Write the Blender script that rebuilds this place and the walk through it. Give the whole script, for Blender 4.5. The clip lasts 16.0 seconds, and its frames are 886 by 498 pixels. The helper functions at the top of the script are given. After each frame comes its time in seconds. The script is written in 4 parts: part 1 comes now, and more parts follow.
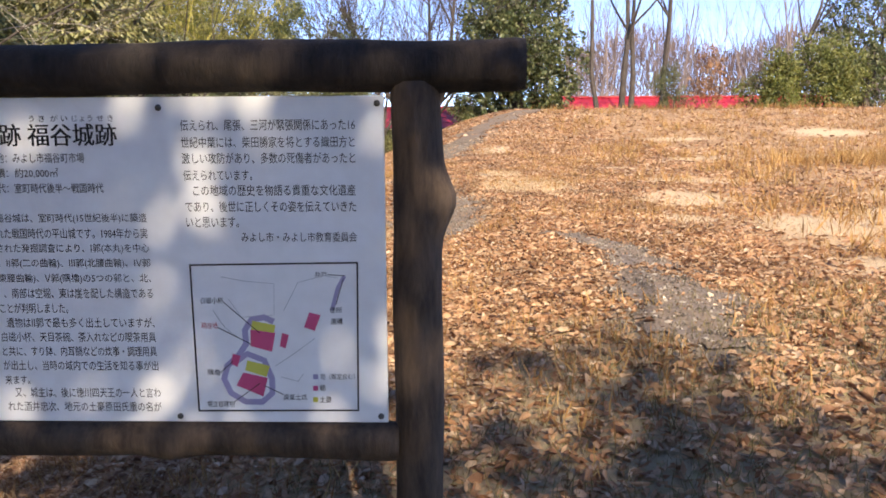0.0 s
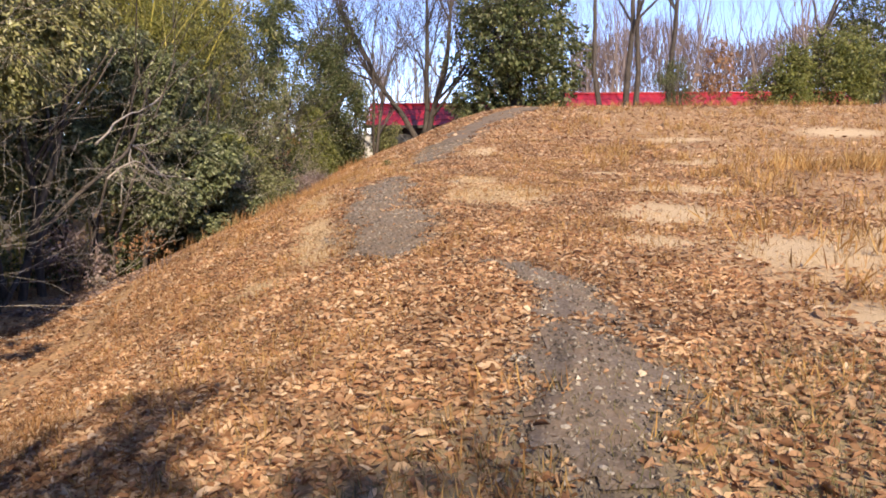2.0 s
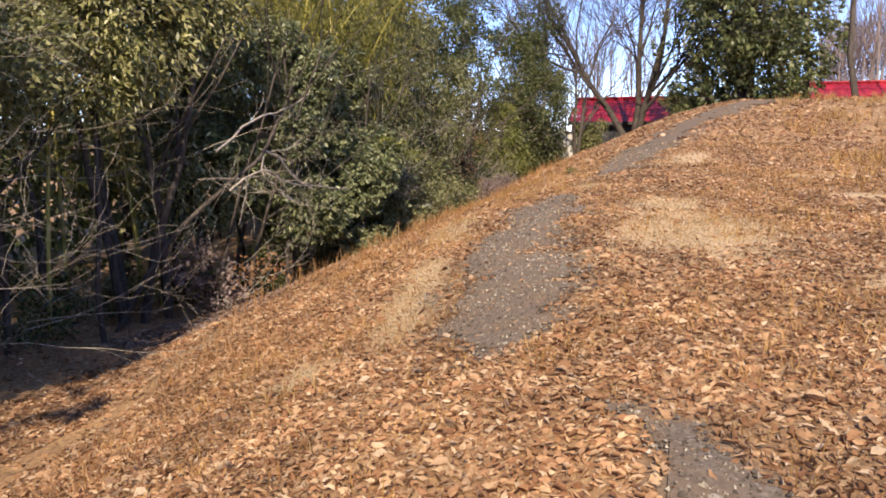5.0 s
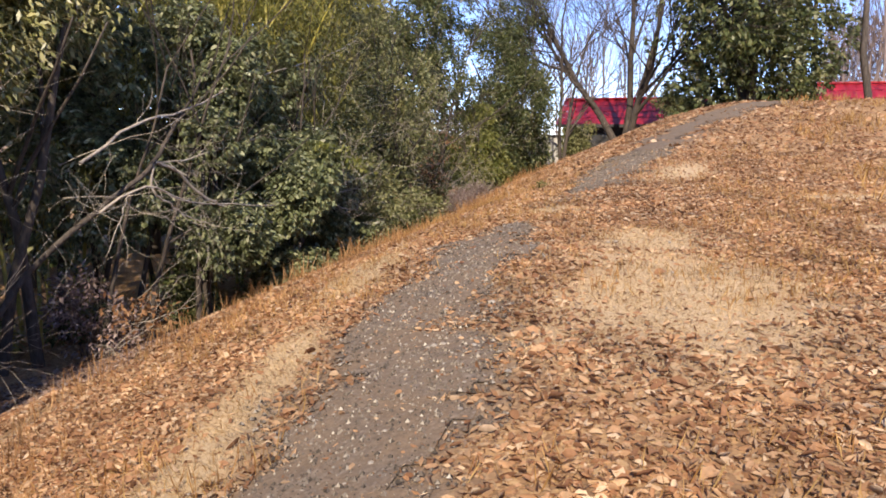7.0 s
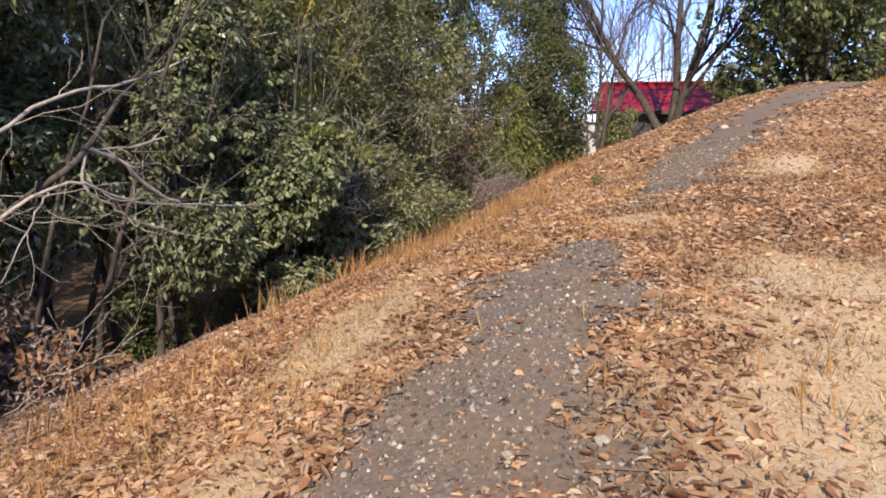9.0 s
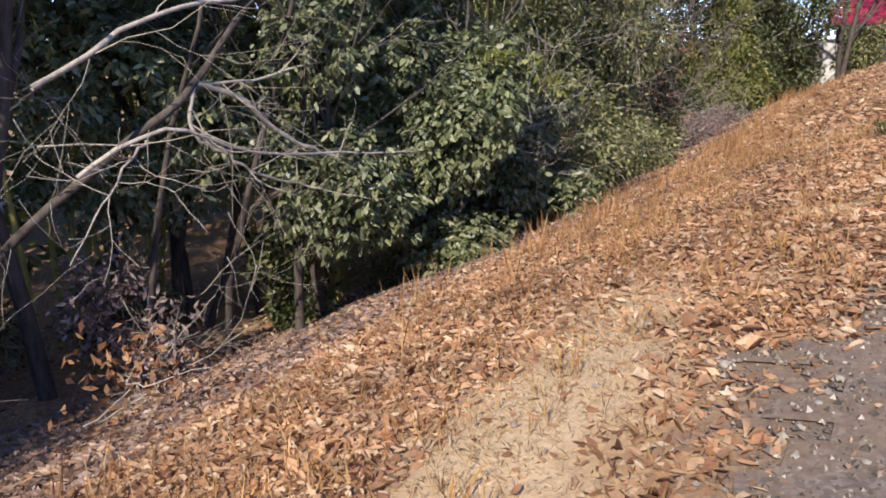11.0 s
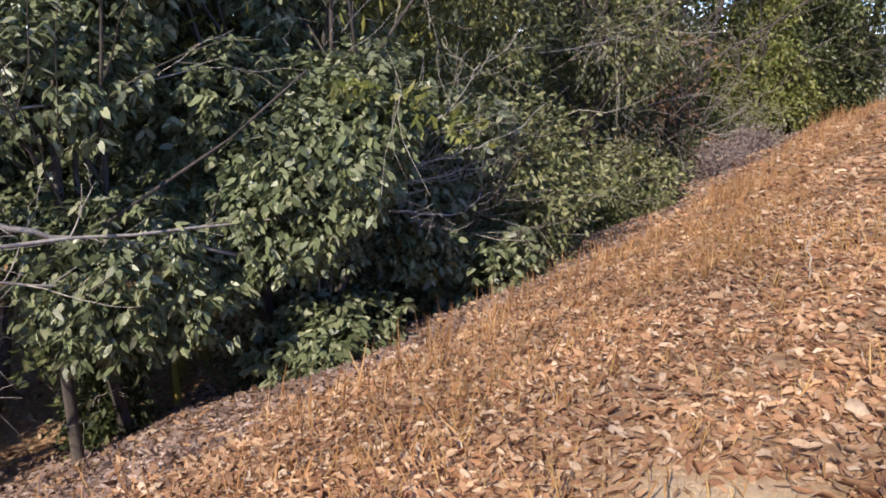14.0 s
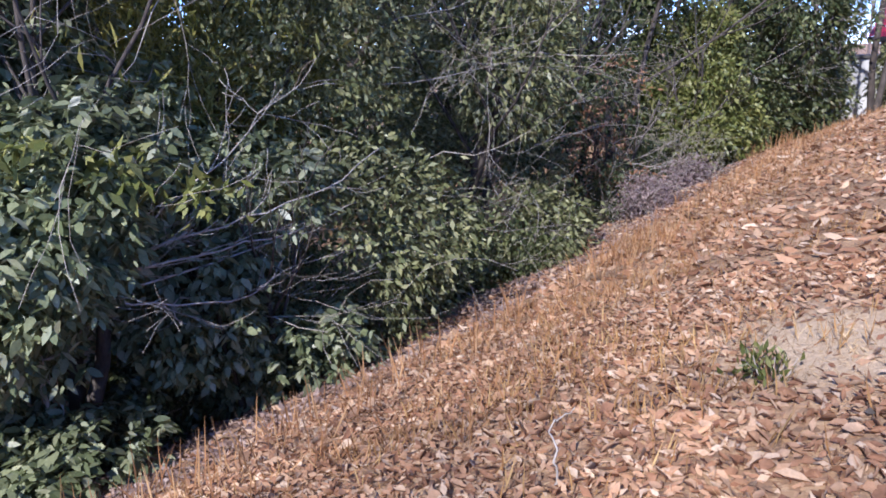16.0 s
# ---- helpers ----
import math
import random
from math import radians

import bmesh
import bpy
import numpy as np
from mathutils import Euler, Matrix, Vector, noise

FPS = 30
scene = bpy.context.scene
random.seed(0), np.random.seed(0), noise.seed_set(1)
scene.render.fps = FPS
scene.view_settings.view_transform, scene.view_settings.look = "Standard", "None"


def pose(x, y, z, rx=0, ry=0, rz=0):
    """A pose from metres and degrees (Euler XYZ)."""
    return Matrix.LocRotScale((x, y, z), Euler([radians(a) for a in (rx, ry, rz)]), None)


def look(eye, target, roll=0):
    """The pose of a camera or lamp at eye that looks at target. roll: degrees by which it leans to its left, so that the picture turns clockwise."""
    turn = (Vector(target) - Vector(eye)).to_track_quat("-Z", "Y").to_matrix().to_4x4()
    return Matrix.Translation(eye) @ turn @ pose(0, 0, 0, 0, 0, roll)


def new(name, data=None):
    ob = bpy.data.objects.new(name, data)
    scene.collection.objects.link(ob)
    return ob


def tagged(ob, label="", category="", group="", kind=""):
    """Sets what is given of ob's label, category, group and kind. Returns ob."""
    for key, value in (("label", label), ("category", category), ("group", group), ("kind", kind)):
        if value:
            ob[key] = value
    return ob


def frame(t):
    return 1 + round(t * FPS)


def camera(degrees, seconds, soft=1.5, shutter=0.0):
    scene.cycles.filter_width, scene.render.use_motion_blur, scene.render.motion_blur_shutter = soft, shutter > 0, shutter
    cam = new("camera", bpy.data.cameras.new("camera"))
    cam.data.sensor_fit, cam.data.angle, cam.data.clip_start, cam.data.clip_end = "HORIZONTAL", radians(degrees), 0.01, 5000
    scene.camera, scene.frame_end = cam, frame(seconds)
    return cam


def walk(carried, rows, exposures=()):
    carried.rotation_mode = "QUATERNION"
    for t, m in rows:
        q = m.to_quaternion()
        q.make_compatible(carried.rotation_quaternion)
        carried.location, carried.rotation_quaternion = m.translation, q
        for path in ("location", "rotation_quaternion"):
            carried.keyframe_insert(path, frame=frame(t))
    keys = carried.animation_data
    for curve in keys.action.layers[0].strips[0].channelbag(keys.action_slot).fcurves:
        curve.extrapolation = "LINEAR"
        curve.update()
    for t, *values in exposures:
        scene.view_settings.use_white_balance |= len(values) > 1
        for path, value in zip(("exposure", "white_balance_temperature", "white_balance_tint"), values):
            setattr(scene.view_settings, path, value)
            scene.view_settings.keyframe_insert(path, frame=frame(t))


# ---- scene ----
cam = camera(59.9, 16.0, soft=1.75)
PATH = [
    (0, (0.000, 0.000, 1.500), (0.000, 1.982, 1.231), -0.3),
    (0.5, (0.257, 0.210, 1.539), (0.256, 2.191, 1.266), -0.3),
    (1, (0.543, 0.487, 1.575), (0.537, 2.467, 1.296), -0.1),
    (1.5, (0.787, 0.892, 1.625), (0.769, 2.872, 1.344), -0.2),
    (2, (0.922, 1.392, 1.670), (0.882, 3.371, 1.388), -0.2),
    (2.5, (1.052, 1.944, 1.714), (0.917, 3.920, 1.432), -0.3),
    (3, (1.153, 2.565, 1.741), (0.845, 4.521, 1.457), -0.6),
    (3.5, (1.245, 3.216, 1.741), (0.834, 5.153, 1.459), -0.6),
    (3.7, (1.261, 3.469, 1.733), (0.814, 5.398, 1.450), -0.7),
    (5.8, (1.575, 6.179, 1.972), (0.961, 8.059, 1.675), 0.1),
    (6, (1.587, 6.498, 1.985), (0.978, 8.380, 1.691), 0.0),
    (6.5, (1.618, 7.294, 2.004), (1.028, 9.182, 1.710), 0.1),
    (7, (1.556, 8.100, 1.986), (0.969, 9.989, 1.692), 0.0),
    (7.5, (1.453, 8.911, 1.972), (0.862, 10.799, 1.681), 0.1),
    (8, (1.204, 9.666, 1.920), (0.608, 11.552, 1.628), 0.1),
    (8.5, (0.867, 10.421, 1.885), (0.267, 12.306, 1.594), 0.3),
    (9, (0.471, 11.063, 1.862), (-0.161, 12.934, 1.542), 0.2),
    (9.5, (0.084, 11.711, 1.856), (-0.636, 13.537, 1.473), 0.1),
    (10, (-0.314, 12.302, 1.876), (-1.138, 14.074, 1.446), -0.1),
    (10.2, (-0.447, 12.543, 1.882), (-1.319, 14.285, 1.429), -0.2),
    (12.3, (-0.664, 14.813, 2.059), (-1.815, 16.350, 1.501), 0.5),
    (12.5, (-0.654, 15.074, 2.091), (-1.808, 16.611, 1.536), 0.6),
    (13, (-0.634, 15.732, 2.163), (-1.795, 17.264, 1.609), 0.4),
    (13.5, (-0.581, 16.378, 2.208), (-1.748, 17.906, 1.657), 0.4),
    (14, (-0.540, 17.043, 2.244), (-1.708, 18.571, 1.695), 0.3),
    (14.5, (-0.507, 17.708, 2.274), (-1.676, 19.236, 1.728), 0.3),
    (15, (-0.455, 18.379, 2.298), (-1.626, 19.908, 1.759), 0.1),
    (15.5, (-0.397, 19.039, 2.314), (-1.570, 20.573, 1.793), -0.4),
    (16, (-0.282, 19.669, 2.346), (-1.454, 21.208, 1.837), -0.7),
]
walk(cam, [(t, look(eye, target, roll)) for t, eye, target, roll in PATH],
     [(0.0, 1.62, 7050, 9), (1.0, 1.4, 7050, 10), (2.2, 1.22, 7100, 11), (9.0, 1.14, 6500, 10), (10.5, 1.19, 6150, 10), (14.5, 1.22, 5950, 11), (16.0, 1.32, 5100, 16)])

# ---- light ----
SUN = Vector((0.17, -0.80, 0.58)).normalized()      # towards the sun
world = bpy.data.worlds.new("sky")
scene.world = world
world.use_nodes = True
wn = world.node_tree.nodes
sky = wn.new("ShaderNodeTexSky")
sky.sky_type, sky.sun_disc = "NISHITA", False
sky.sun_elevation = math.asin(SUN.z)
sky.sun_rotation = math.atan2(SUN.x, SUN.y)
sky.altitude, sky.air_density, sky.dust_density, sky.ozone_density = 5000, 1.0, 0.0, 2.5
wn["Background"].inputs["Strength"].default_value = 0.15
tint = wn.new("ShaderNodeMix")      # clear winter air, a little bluer
tint.data_type, tint.blend_type = "RGBA", "MULTIPLY"
tint.inputs[0].default_value, tint.inputs[7].default_value = 1.0, (0.86, 0.84, 1.0, 1)
world.node_tree.links.new(sky.outputs[0], tint.inputs[6])
world.node_tree.links.new(tint.outputs[2], wn["Background"].inputs[0])
lamp = bpy.data.lights.new("sun", "SUN")
lamp.energy, lamp.angle, lamp.color = 3.4, radians(0.53), (1.0, 0.87, 0.70)
sun = new("sun", lamp)
sun.matrix_world = look(SUN * 60, (0, 0, 0))


# ---- materials ----
def material(name, rough=0.8):
    m = bpy.data.materials.new(name)
    m.use_nodes = True
    b = m.node_tree.nodes["Principled BSDF"]
    b.inputs["Roughness"].default_value = rough
    return m, m.node_tree.nodes, m.node_tree.links, b


def ramp(nodes, stops):
    r = nodes.new("ShaderNodeValToRGB")
    while len(r.color_ramp.elements) < len(stops):
        r.color_ramp.elements.new(0.5)
    for e, (p, c) in zip(r.color_ramp.elements, stops):
        e.position, e.color = p, (*c, 1)
    return r


def grain(nodes, links, scale, detail=4.0, rough=0.6, vector=None):
    n = nodes.new("ShaderNodeTexNoise")
    n.inputs["Scale"].default_value, n.inputs["Detail"].default_value, n.inputs["Roughness"].default_value = scale, detail, rough
    if vector is None:
        geo = nodes.new("ShaderNodeNewGeometry")
        vector = geo.outputs["Position"]
    links.new(vector, n.inputs["Vector"])
    return n


def mixed(nodes, links, fac, a, b, mode="MIX"):
    m = nodes.new("ShaderNodeMix")
    m.data_type, m.blend_type = "RGBA", mode
    for sock, v in ((m.inputs[0], fac), (m.inputs[6], a), (m.inputs[7], b)):
        if isinstance(v, bpy.types.NodeSocket):
            links.new(v, sock)
        else:
            sock.default_value = v if isinstance(v, float) else (*v, 1)
    return m.outputs[2]


def bump(nodes, links, bsdf, height, strength, distance):
    b = nodes.new("ShaderNodeBump")
    b.inputs["Strength"].default_value, b.inputs["Distance"].default_value = strength, distance
    links.new(height, b.inputs["Height"])
    links.new(b.outputs[0], bsdf.inputs["Normal"])


def plain(name, colour, rough=0.7, scale=8.0, vary=0.25, relief=0.3, metal=0.0):
    """Paint or stone with two scales of variation."""
    m, n, l, b = material(name, rough)
    big, small = grain(n, l, scale * 0.25), grain(n, l, scale * 4)
    lo, hi = [c * (1 - vary) for c in colour], [min(1, c * (1 + vary)) for c in colour]
    r = ramp(n, [(0.3, lo), (0.7, hi)])
    l.new(big.outputs[0], r.inputs[0])
    s = ramp(n, [(0.3, (1 - vary,) * 3), (0.7, (1, 1, 1))])
    l.new(small.outputs[0], s.inputs[0])
    l.new(mixed(n, l, 1.0, r.outputs[0], s.outputs[0], "MULTIPLY"), b.inputs["Base Color"])
    b.inputs["Metallic"].default_value = metal
    bump(n, l, b, small.outputs[0], relief, 0.01)
    return m


def leafy(name, stops, rough=0.45, through_light=0.3, spec=0.4):
    """Leaves: each leaf takes its own shade from the ramp."""
    m, n, l, b = material(name, rough)
    geo = n.new("ShaderNodeNewGeometry")
    r = ramp(n, stops)
    l.new(geo.outputs["Random Per Island"], r.inputs[0])
    speck = ramp(n, [(0.3, (0.72, 0.72, 0.72)), (0.7, (1.12, 1.12, 1.12))])
    l.new(grain(n, l, 45, 4, 0.7).outputs[0], speck.inputs[0])
    patchy = ramp(n, [(0.35, (0.7, 0.7, 0.7)), (0.65, (1.15, 1.15, 1.1))])
    l.new(grain(n, l, 1.3, 2.0).outputs[0], patchy.inputs[0])
    c = mixed(n, l, 1.0, r.outputs[0], patchy.outputs[0], "MULTIPLY")
    c = mixed(n, l, 1.0, c, speck.outputs[0], "MULTIPLY")
    l.new(c, b.inputs["Base Color"])
    b.inputs["Specular IOR Level"].default_value = spec
    t = n.new("ShaderNodeBsdfTranslucent")
    l.new(c, t.inputs[0])
    mx = n.new("ShaderNodeMixShader")
    mx.inputs[0].default_value = through_light
    l.new(b.outputs[0], mx.inputs[1])
    l.new(t.outputs[0], mx.inputs[2])
    l.new(mx.outputs[0], n["Material Output"].inputs[0])
    return m


def bark(name, dark, light, scale=14.0):
    m, n, l, b = material(name, 0.9)
    mp = n.new("ShaderNodeMapping")
    mp.inputs["Scale"].default_value = (1, 1, 0.22)
    geo = n.new("ShaderNodeNewGeometry")
    l.new(geo.outputs["Position"], mp.inputs[0])
    a = grain(n, l, scale, 6, 0.7, mp.outputs[0])
    r = ramp(n, [(0.32, dark), (0.68, light)])
    l.new(a.outputs[0], r.inputs[0])
    big = ramp(n, [(0.3, (0.7, 0.7, 0.7)), (0.7, (1.1, 1.1, 1.1))])
    l.new(grain(n, l, 1.6).outputs[0], big.inputs[0])
    l.new(mixed(n, l, 1.0, r.outputs[0], big.outputs[0], "MULTIPLY"), b.inputs["Base Color"])
    bump(n, l, b, a.outputs[0], 0.6, 0.015)
    return m


def soil():
    """Bare and grassy ground: attributes tell where it is sandy or gravelly."""
    m, n, l, b = material("soil", 0.95)
    base = ramp(n, [(0.25, (0.22, 0.135, 0.075)), (0.45, (0.35, 0.215, 0.115)), (0.6, (0.45, 0.29, 0.15)), (0.78, (0.52, 0.37, 0.21))])
    fine = grain(n, l, 26, 6, 0.75)
    geo = n.new("ShaderNodeNewGeometry")
    warp = n.new("ShaderNodeMix")
    warp.data_type = "VECTOR"
    warp.inputs[0].default_value = 0.09
    l.new(geo.outputs["Position"], warp.inputs[4])
    l.new(grain(n, l, 14, 4).outputs["Color"], warp.inputs[5])
    chips = n.new("ShaderNodeTexVoronoi")
    chips.inputs["Scale"].default_value = 34
    l.new(warp.outputs[1], chips.inputs["Vector"])
    l.new(mixed(n, l, 0.6, fine.outputs["Color"], chips.outputs["Color"]), base.inputs[0])
    broad = ramp(n, [(0.35, (0.75, 0.72, 0.7)), (0.65, (1.1, 1.05, 1.0))])
    l.new(grain(n, l, 0.7, 5).outputs[0], broad.inputs[0])
    c = mixed(n, l, 1.0, base.outputs[0], broad.outputs[0], "MULTIPLY")
    sand = ramp(n, [(0.3, (0.40, 0.27, 0.15)), (0.5, (0.56, 0.41, 0.25)), (0.75, (0.68, 0.54, 0.36))])
    l.new(grain(n, l, 34, 7, 0.8).outputs[0], sand.inputs[0])
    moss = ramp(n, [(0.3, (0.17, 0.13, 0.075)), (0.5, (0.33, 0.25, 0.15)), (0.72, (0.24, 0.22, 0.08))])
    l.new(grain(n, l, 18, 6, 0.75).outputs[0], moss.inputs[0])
    worn = ramp(n, [(0.3, (0.085, 0.068, 0.056)), (0.5, (0.155, 0.124, 0.102)), (0.72, (0.27, 0.22, 0.18))])
    l.new(grain(n, l, 42, 6, 0.8).outputs[0], worn.inputs[0])
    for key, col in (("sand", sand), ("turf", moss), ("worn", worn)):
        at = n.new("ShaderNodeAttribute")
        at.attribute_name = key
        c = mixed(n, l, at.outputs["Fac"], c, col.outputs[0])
    l.new(c, b.inputs["Base Color"])
    bump(n, l, b, mixed(n, l, 0.5, fine.outputs["Color"], chips.outputs["Color"]), 0.9, 0.04)
    return m


def gravelly():
    m, n, l, b = material("gravel_bed", 0.95)
    v = n.new("ShaderNodeTexVoronoi")
    v.inputs["Scale"].default_value = 55
    geo = n.new("ShaderNodeNewGeometry")
    warp = n.new("ShaderNodeMix")
    warp.data_type = "VECTOR"
    warp.inputs[0].default_value = 0.06
    l.new(geo.outputs["Position"], warp.inputs[4])
    l.new(grain(n, l, 9, 5).outputs["Color"], warp.inputs[5])
    l.new(warp.outputs[1], v.inputs["Vector"])
    r = ramp(n, [(0.0, (0.075, 0.06, 0.05)), (0.45, (0.15, 0.12, 0.10)), (0.8, (0.22, 0.185, 0.155)), (1.0, (0.38, 0.33, 0.28))])
    l.new(v.outputs["Color"], r.inputs[0])
    earth = ramp(n, [(0.3, (0.12, 0.083, 0.057)), (0.7, (0.27, 0.19, 0.125))])
    l.new(grain(n, l, 30, 6, 0.75).outputs[0], earth.inputs[0])
    cover = ramp(n, [(0.36, (0.1, 0.1, 0.1)), (0.58, (0.9, 0.9, 0.9))])
    l.new(grain(n, l, 2.6, 6, 0.75).outputs[0], cover.inputs[0])
    l.new(mixed(n, l, cover.outputs[0], r.outputs[0], earth.outputs[0]), b.inputs["Base Color"])
    bump(n, l, b, grain(n, l, 70, 5, 0.7).outputs[0], 0.5, 0.012)
    return m


SOIL, GRAVEL = soil(), gravelly()
LITTER = leafy("fallen_leaf", [(0.0, (0.27, 0.135, 0.08)), (0.25, (0.42, 0.23, 0.13)), (0.6, (0.54, 0.335, 0.205)), (0.85, (0.63, 0.44, 0.29)), (1.0, (0.72, 0.56, 0.42))], 0.75, 0.3, 0.2)
FADED = leafy("faded_straw", [(0.0, (0.34, 0.22, 0.12)), (0.5, (0.51, 0.37, 0.22)), (1.0, (0.66, 0.52, 0.34))], 0.8, 0.15, 0.2)
MAUVE_TWIG = leafy("mauve_dry_leaf", [(0.0, (0.17, 0.12, 0.115)), (0.6, (0.33, 0.24, 0.235)), (1.0, (0.50, 0.40, 0.38))], 0.8, 0.2, 0.2)
# fallen leaf with the tree shade put into a greyer, darker colour
SHADE_LEAF = leafy("shade_grey_leaf", [(0.0, (0.15, 0.095, 0.075)), (0.5, (0.30, 0.205, 0.17)), (0.85, (0.42, 0.31, 0.265)), (1.0, (0.55, 0.43, 0.38))], 0.8, 0.2, 0.2)
STRAW = leafy("dry_grass", [(0.0, (0.30, 0.15, 0.055)), (0.5, (0.45, 0.26, 0.10)), (1.0, (0.56, 0.38, 0.17))], 0.75, 0.25, 0.2)
RUSSET = leafy("russet_grass", [(0.0, (0.26, 0.12, 0.05)), (0.5, (0.42, 0.225, 0.10)), (1.0, (0.56, 0.36, 0.19))], 0.8, 0.25, 0.2)
GREEN = leafy("evergreen_leaf", [(0.0, (0.05, 0.068, 0.024)), (0.5, (0.125, 0.15, 0.058)), (0.85, (0.22, 0.24, 0.10)), (1.0, (0.38, 0.37, 0.19))], 0.42, 0.4, 0.5)
LAUREL = leafy("laurel_leaf", [(0.0, (0.09, 0.11, 0.05)), (0.4, (0.20, 0.23, 0.115)), (0.8, (0.34, 0.36, 0.20)), (1.0, (0.50, 0.50, 0.33))], 0.4, 0.38, 0.6)
OLIVE = leafy("olive_leaf", [(0.0, (0.085, 0.10, 0.038)), (0.5, (0.20, 0.21, 0.088)), (1.0, (0.40, 0.385, 0.20))], 0.45, 0.3, 0.4)
LIME = leafy("yellow_green_leaf", [(0.0, (0.08, 0.10, 0.022)), (0.5, (0.185, 0.20, 0.052)), (1.0, (0.36, 0.35, 0.12))], 0.45, 0.3, 0.4)
PALE = leafy("pale_leaf", [(0.0, (0.13, 0.145, 0.05)), (0.5, (0.30, 0.295, 0.12)), (1.0, (0.54, 0.50, 0.27))], 0.4, 0.3, 0.5)
BAMBOO = leafy("bamboo_leaf", [(0.0, (0.13, 0.14, 0.03)), (0.5, (0.27, 0.26, 0.065)), (1.0, (0.44, 0.39, 0.12))], 0.5, 0.4, 0.3)
RUST = leafy("withered_leaf", [(0.0, (0.20, 0.09, 0.045)), (0.5, (0.38, 0.20, 0.10)), (1.0, (0.50, 0.31, 0.19))], 0.7, 0.3, 0.2)
BARK = bark("bark", (0.03, 0.024, 0.02), (0.11, 0.088, 0.072))
TWIG = bark("twig_bark", (0.24, 0.205, 0.17), (0.54, 0.475, 0.40))
CULM = plain("bamboo_culm", (0.42, 0.36, 0.08), 0.4, 6, 0.25, 0.1)
LOG = bark("log_wood", (0.008, 0.006, 0.005), (0.05, 0.034, 0.025), 22)
LOGLOW = bark("weathered_log_wood", (0.026, 0.017, 0.012), (0.115, 0.077, 0.052), 22)
STONE = plain("stone", (0.38, 0.335, 0.285), 0.85, 20, 0.3, 0.4)
REDROOF = plain("red_roof_sheet", (0.42, 0.02, 0.035), 0.45, 3, 0.15, 0.05)
WHITEWALL = plain("white_sheet_wall", (0.52, 0.51, 0.50), 0.6, 2, 0.12, 0.05)
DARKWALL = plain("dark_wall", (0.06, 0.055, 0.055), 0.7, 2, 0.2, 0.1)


# ---- mesh helpers ----
def mesh_of(name, verts, faces, mat, smooth=False):
    me = bpy.data.meshes.new(name)
    me.from_pydata(verts, [], faces)
    me.materials.append(mat)
    if smooth:
        me.polygons.foreach_set("use_smooth", [True] * len(me.polygons))
    return me


def quads_of(name, verts, mat, sides=4):
    """A mesh of loose faces, each of its own run of vertices."""
    v = np.asarray(verts, np.float32).reshape(-1, 3)
    n = len(v) // sides
    me = bpy.data.meshes.new(name)
    me.vertices.add(len(v))
    me.vertices.foreach_set("co", v.ravel())
    me.loops.add(len(v))
    me.loops.foreach_set("vertex_index", np.arange(len(v), dtype=np.int32))
    me.polygons.add(n)
    me.polygons.foreach_set("loop_start", np.arange(0, len(v), sides, dtype=np.int32))
    me.update(calc_edges=True)
    me.materials.append(mat)
    return me


def strips_of(name, v, mat):
    """Curled leaves of eight vertices: base, two rows of three, tip."""
    n = len(v)
    k = np.arange(n, dtype=np.int32)[:, None] * 8
    tri = np.array([0, 1, 2, 0, 2, 3, 4, 7, 5, 5, 7, 6], np.int32)
    quad = np.array([1, 4, 5, 2, 2, 5, 6, 3], np.int32)
    loops = np.concatenate([(k + tri), (k + quad)], 1).ravel()
    sizes = np.tile(np.array([3, 3, 3, 3, 4, 4], np.int32), n)
    me = bpy.data.meshes.new(name)
    me.vertices.add(n * 8)
    me.vertices.foreach_set("co", np.asarray(v, np.float32).ravel())
    me.loops.add(len(loops))
    me.loops.foreach_set("vertex_index", loops)
    me.polygons.add(len(sizes))
    me.polygons.foreach_set("loop_start", np.concatenate([[0], np.cumsum(sizes)[:-1]]).astype(np.int32))
    me.update(calc_edges=True)
    me.polygons.foreach_set("use_smooth", [True] * len(sizes))
    me.materials.append(mat)
    return me


def under(parent, name, me, label=""):
    ob = new(name, me)
    ob.parent = parent
    return tagged(ob, label)


def part(name, bm, mat, parent, label=""):
    me = bpy.data.meshes.new(name)
    bm.to_mesh(me)
    bm.free()
    me.materials.append(mat)
    return under(parent, name, me, label)


def unit(v):
    return v / np.maximum(np.linalg.norm(v, axis=-1, keepdims=True), 1e-6)


def blades(rng, pos, out, length, width, fold=0.25):
    """Pointed leaves: a folded four-cornered blade at each place."""
    n = len(pos)
    d = unit(out)
    side = unit(np.cross(d, unit(rng.normal(size=(n, 3)))))
    up = np.cross(side, d)
    ln = (length * rng.uniform(0.65, 1.25, (n, 1)))
    w = ln * width * rng.uniform(0.8, 1.2, (n, 1))
    mid = pos + d * ln * 0.45
    tip = pos + d * ln - up * ln * rng.uniform(0, 0.25, (n, 1))
    return np.stack([pos, mid + side * w + up * w * fold, tip, mid - side * w + up * w * fold], 1)


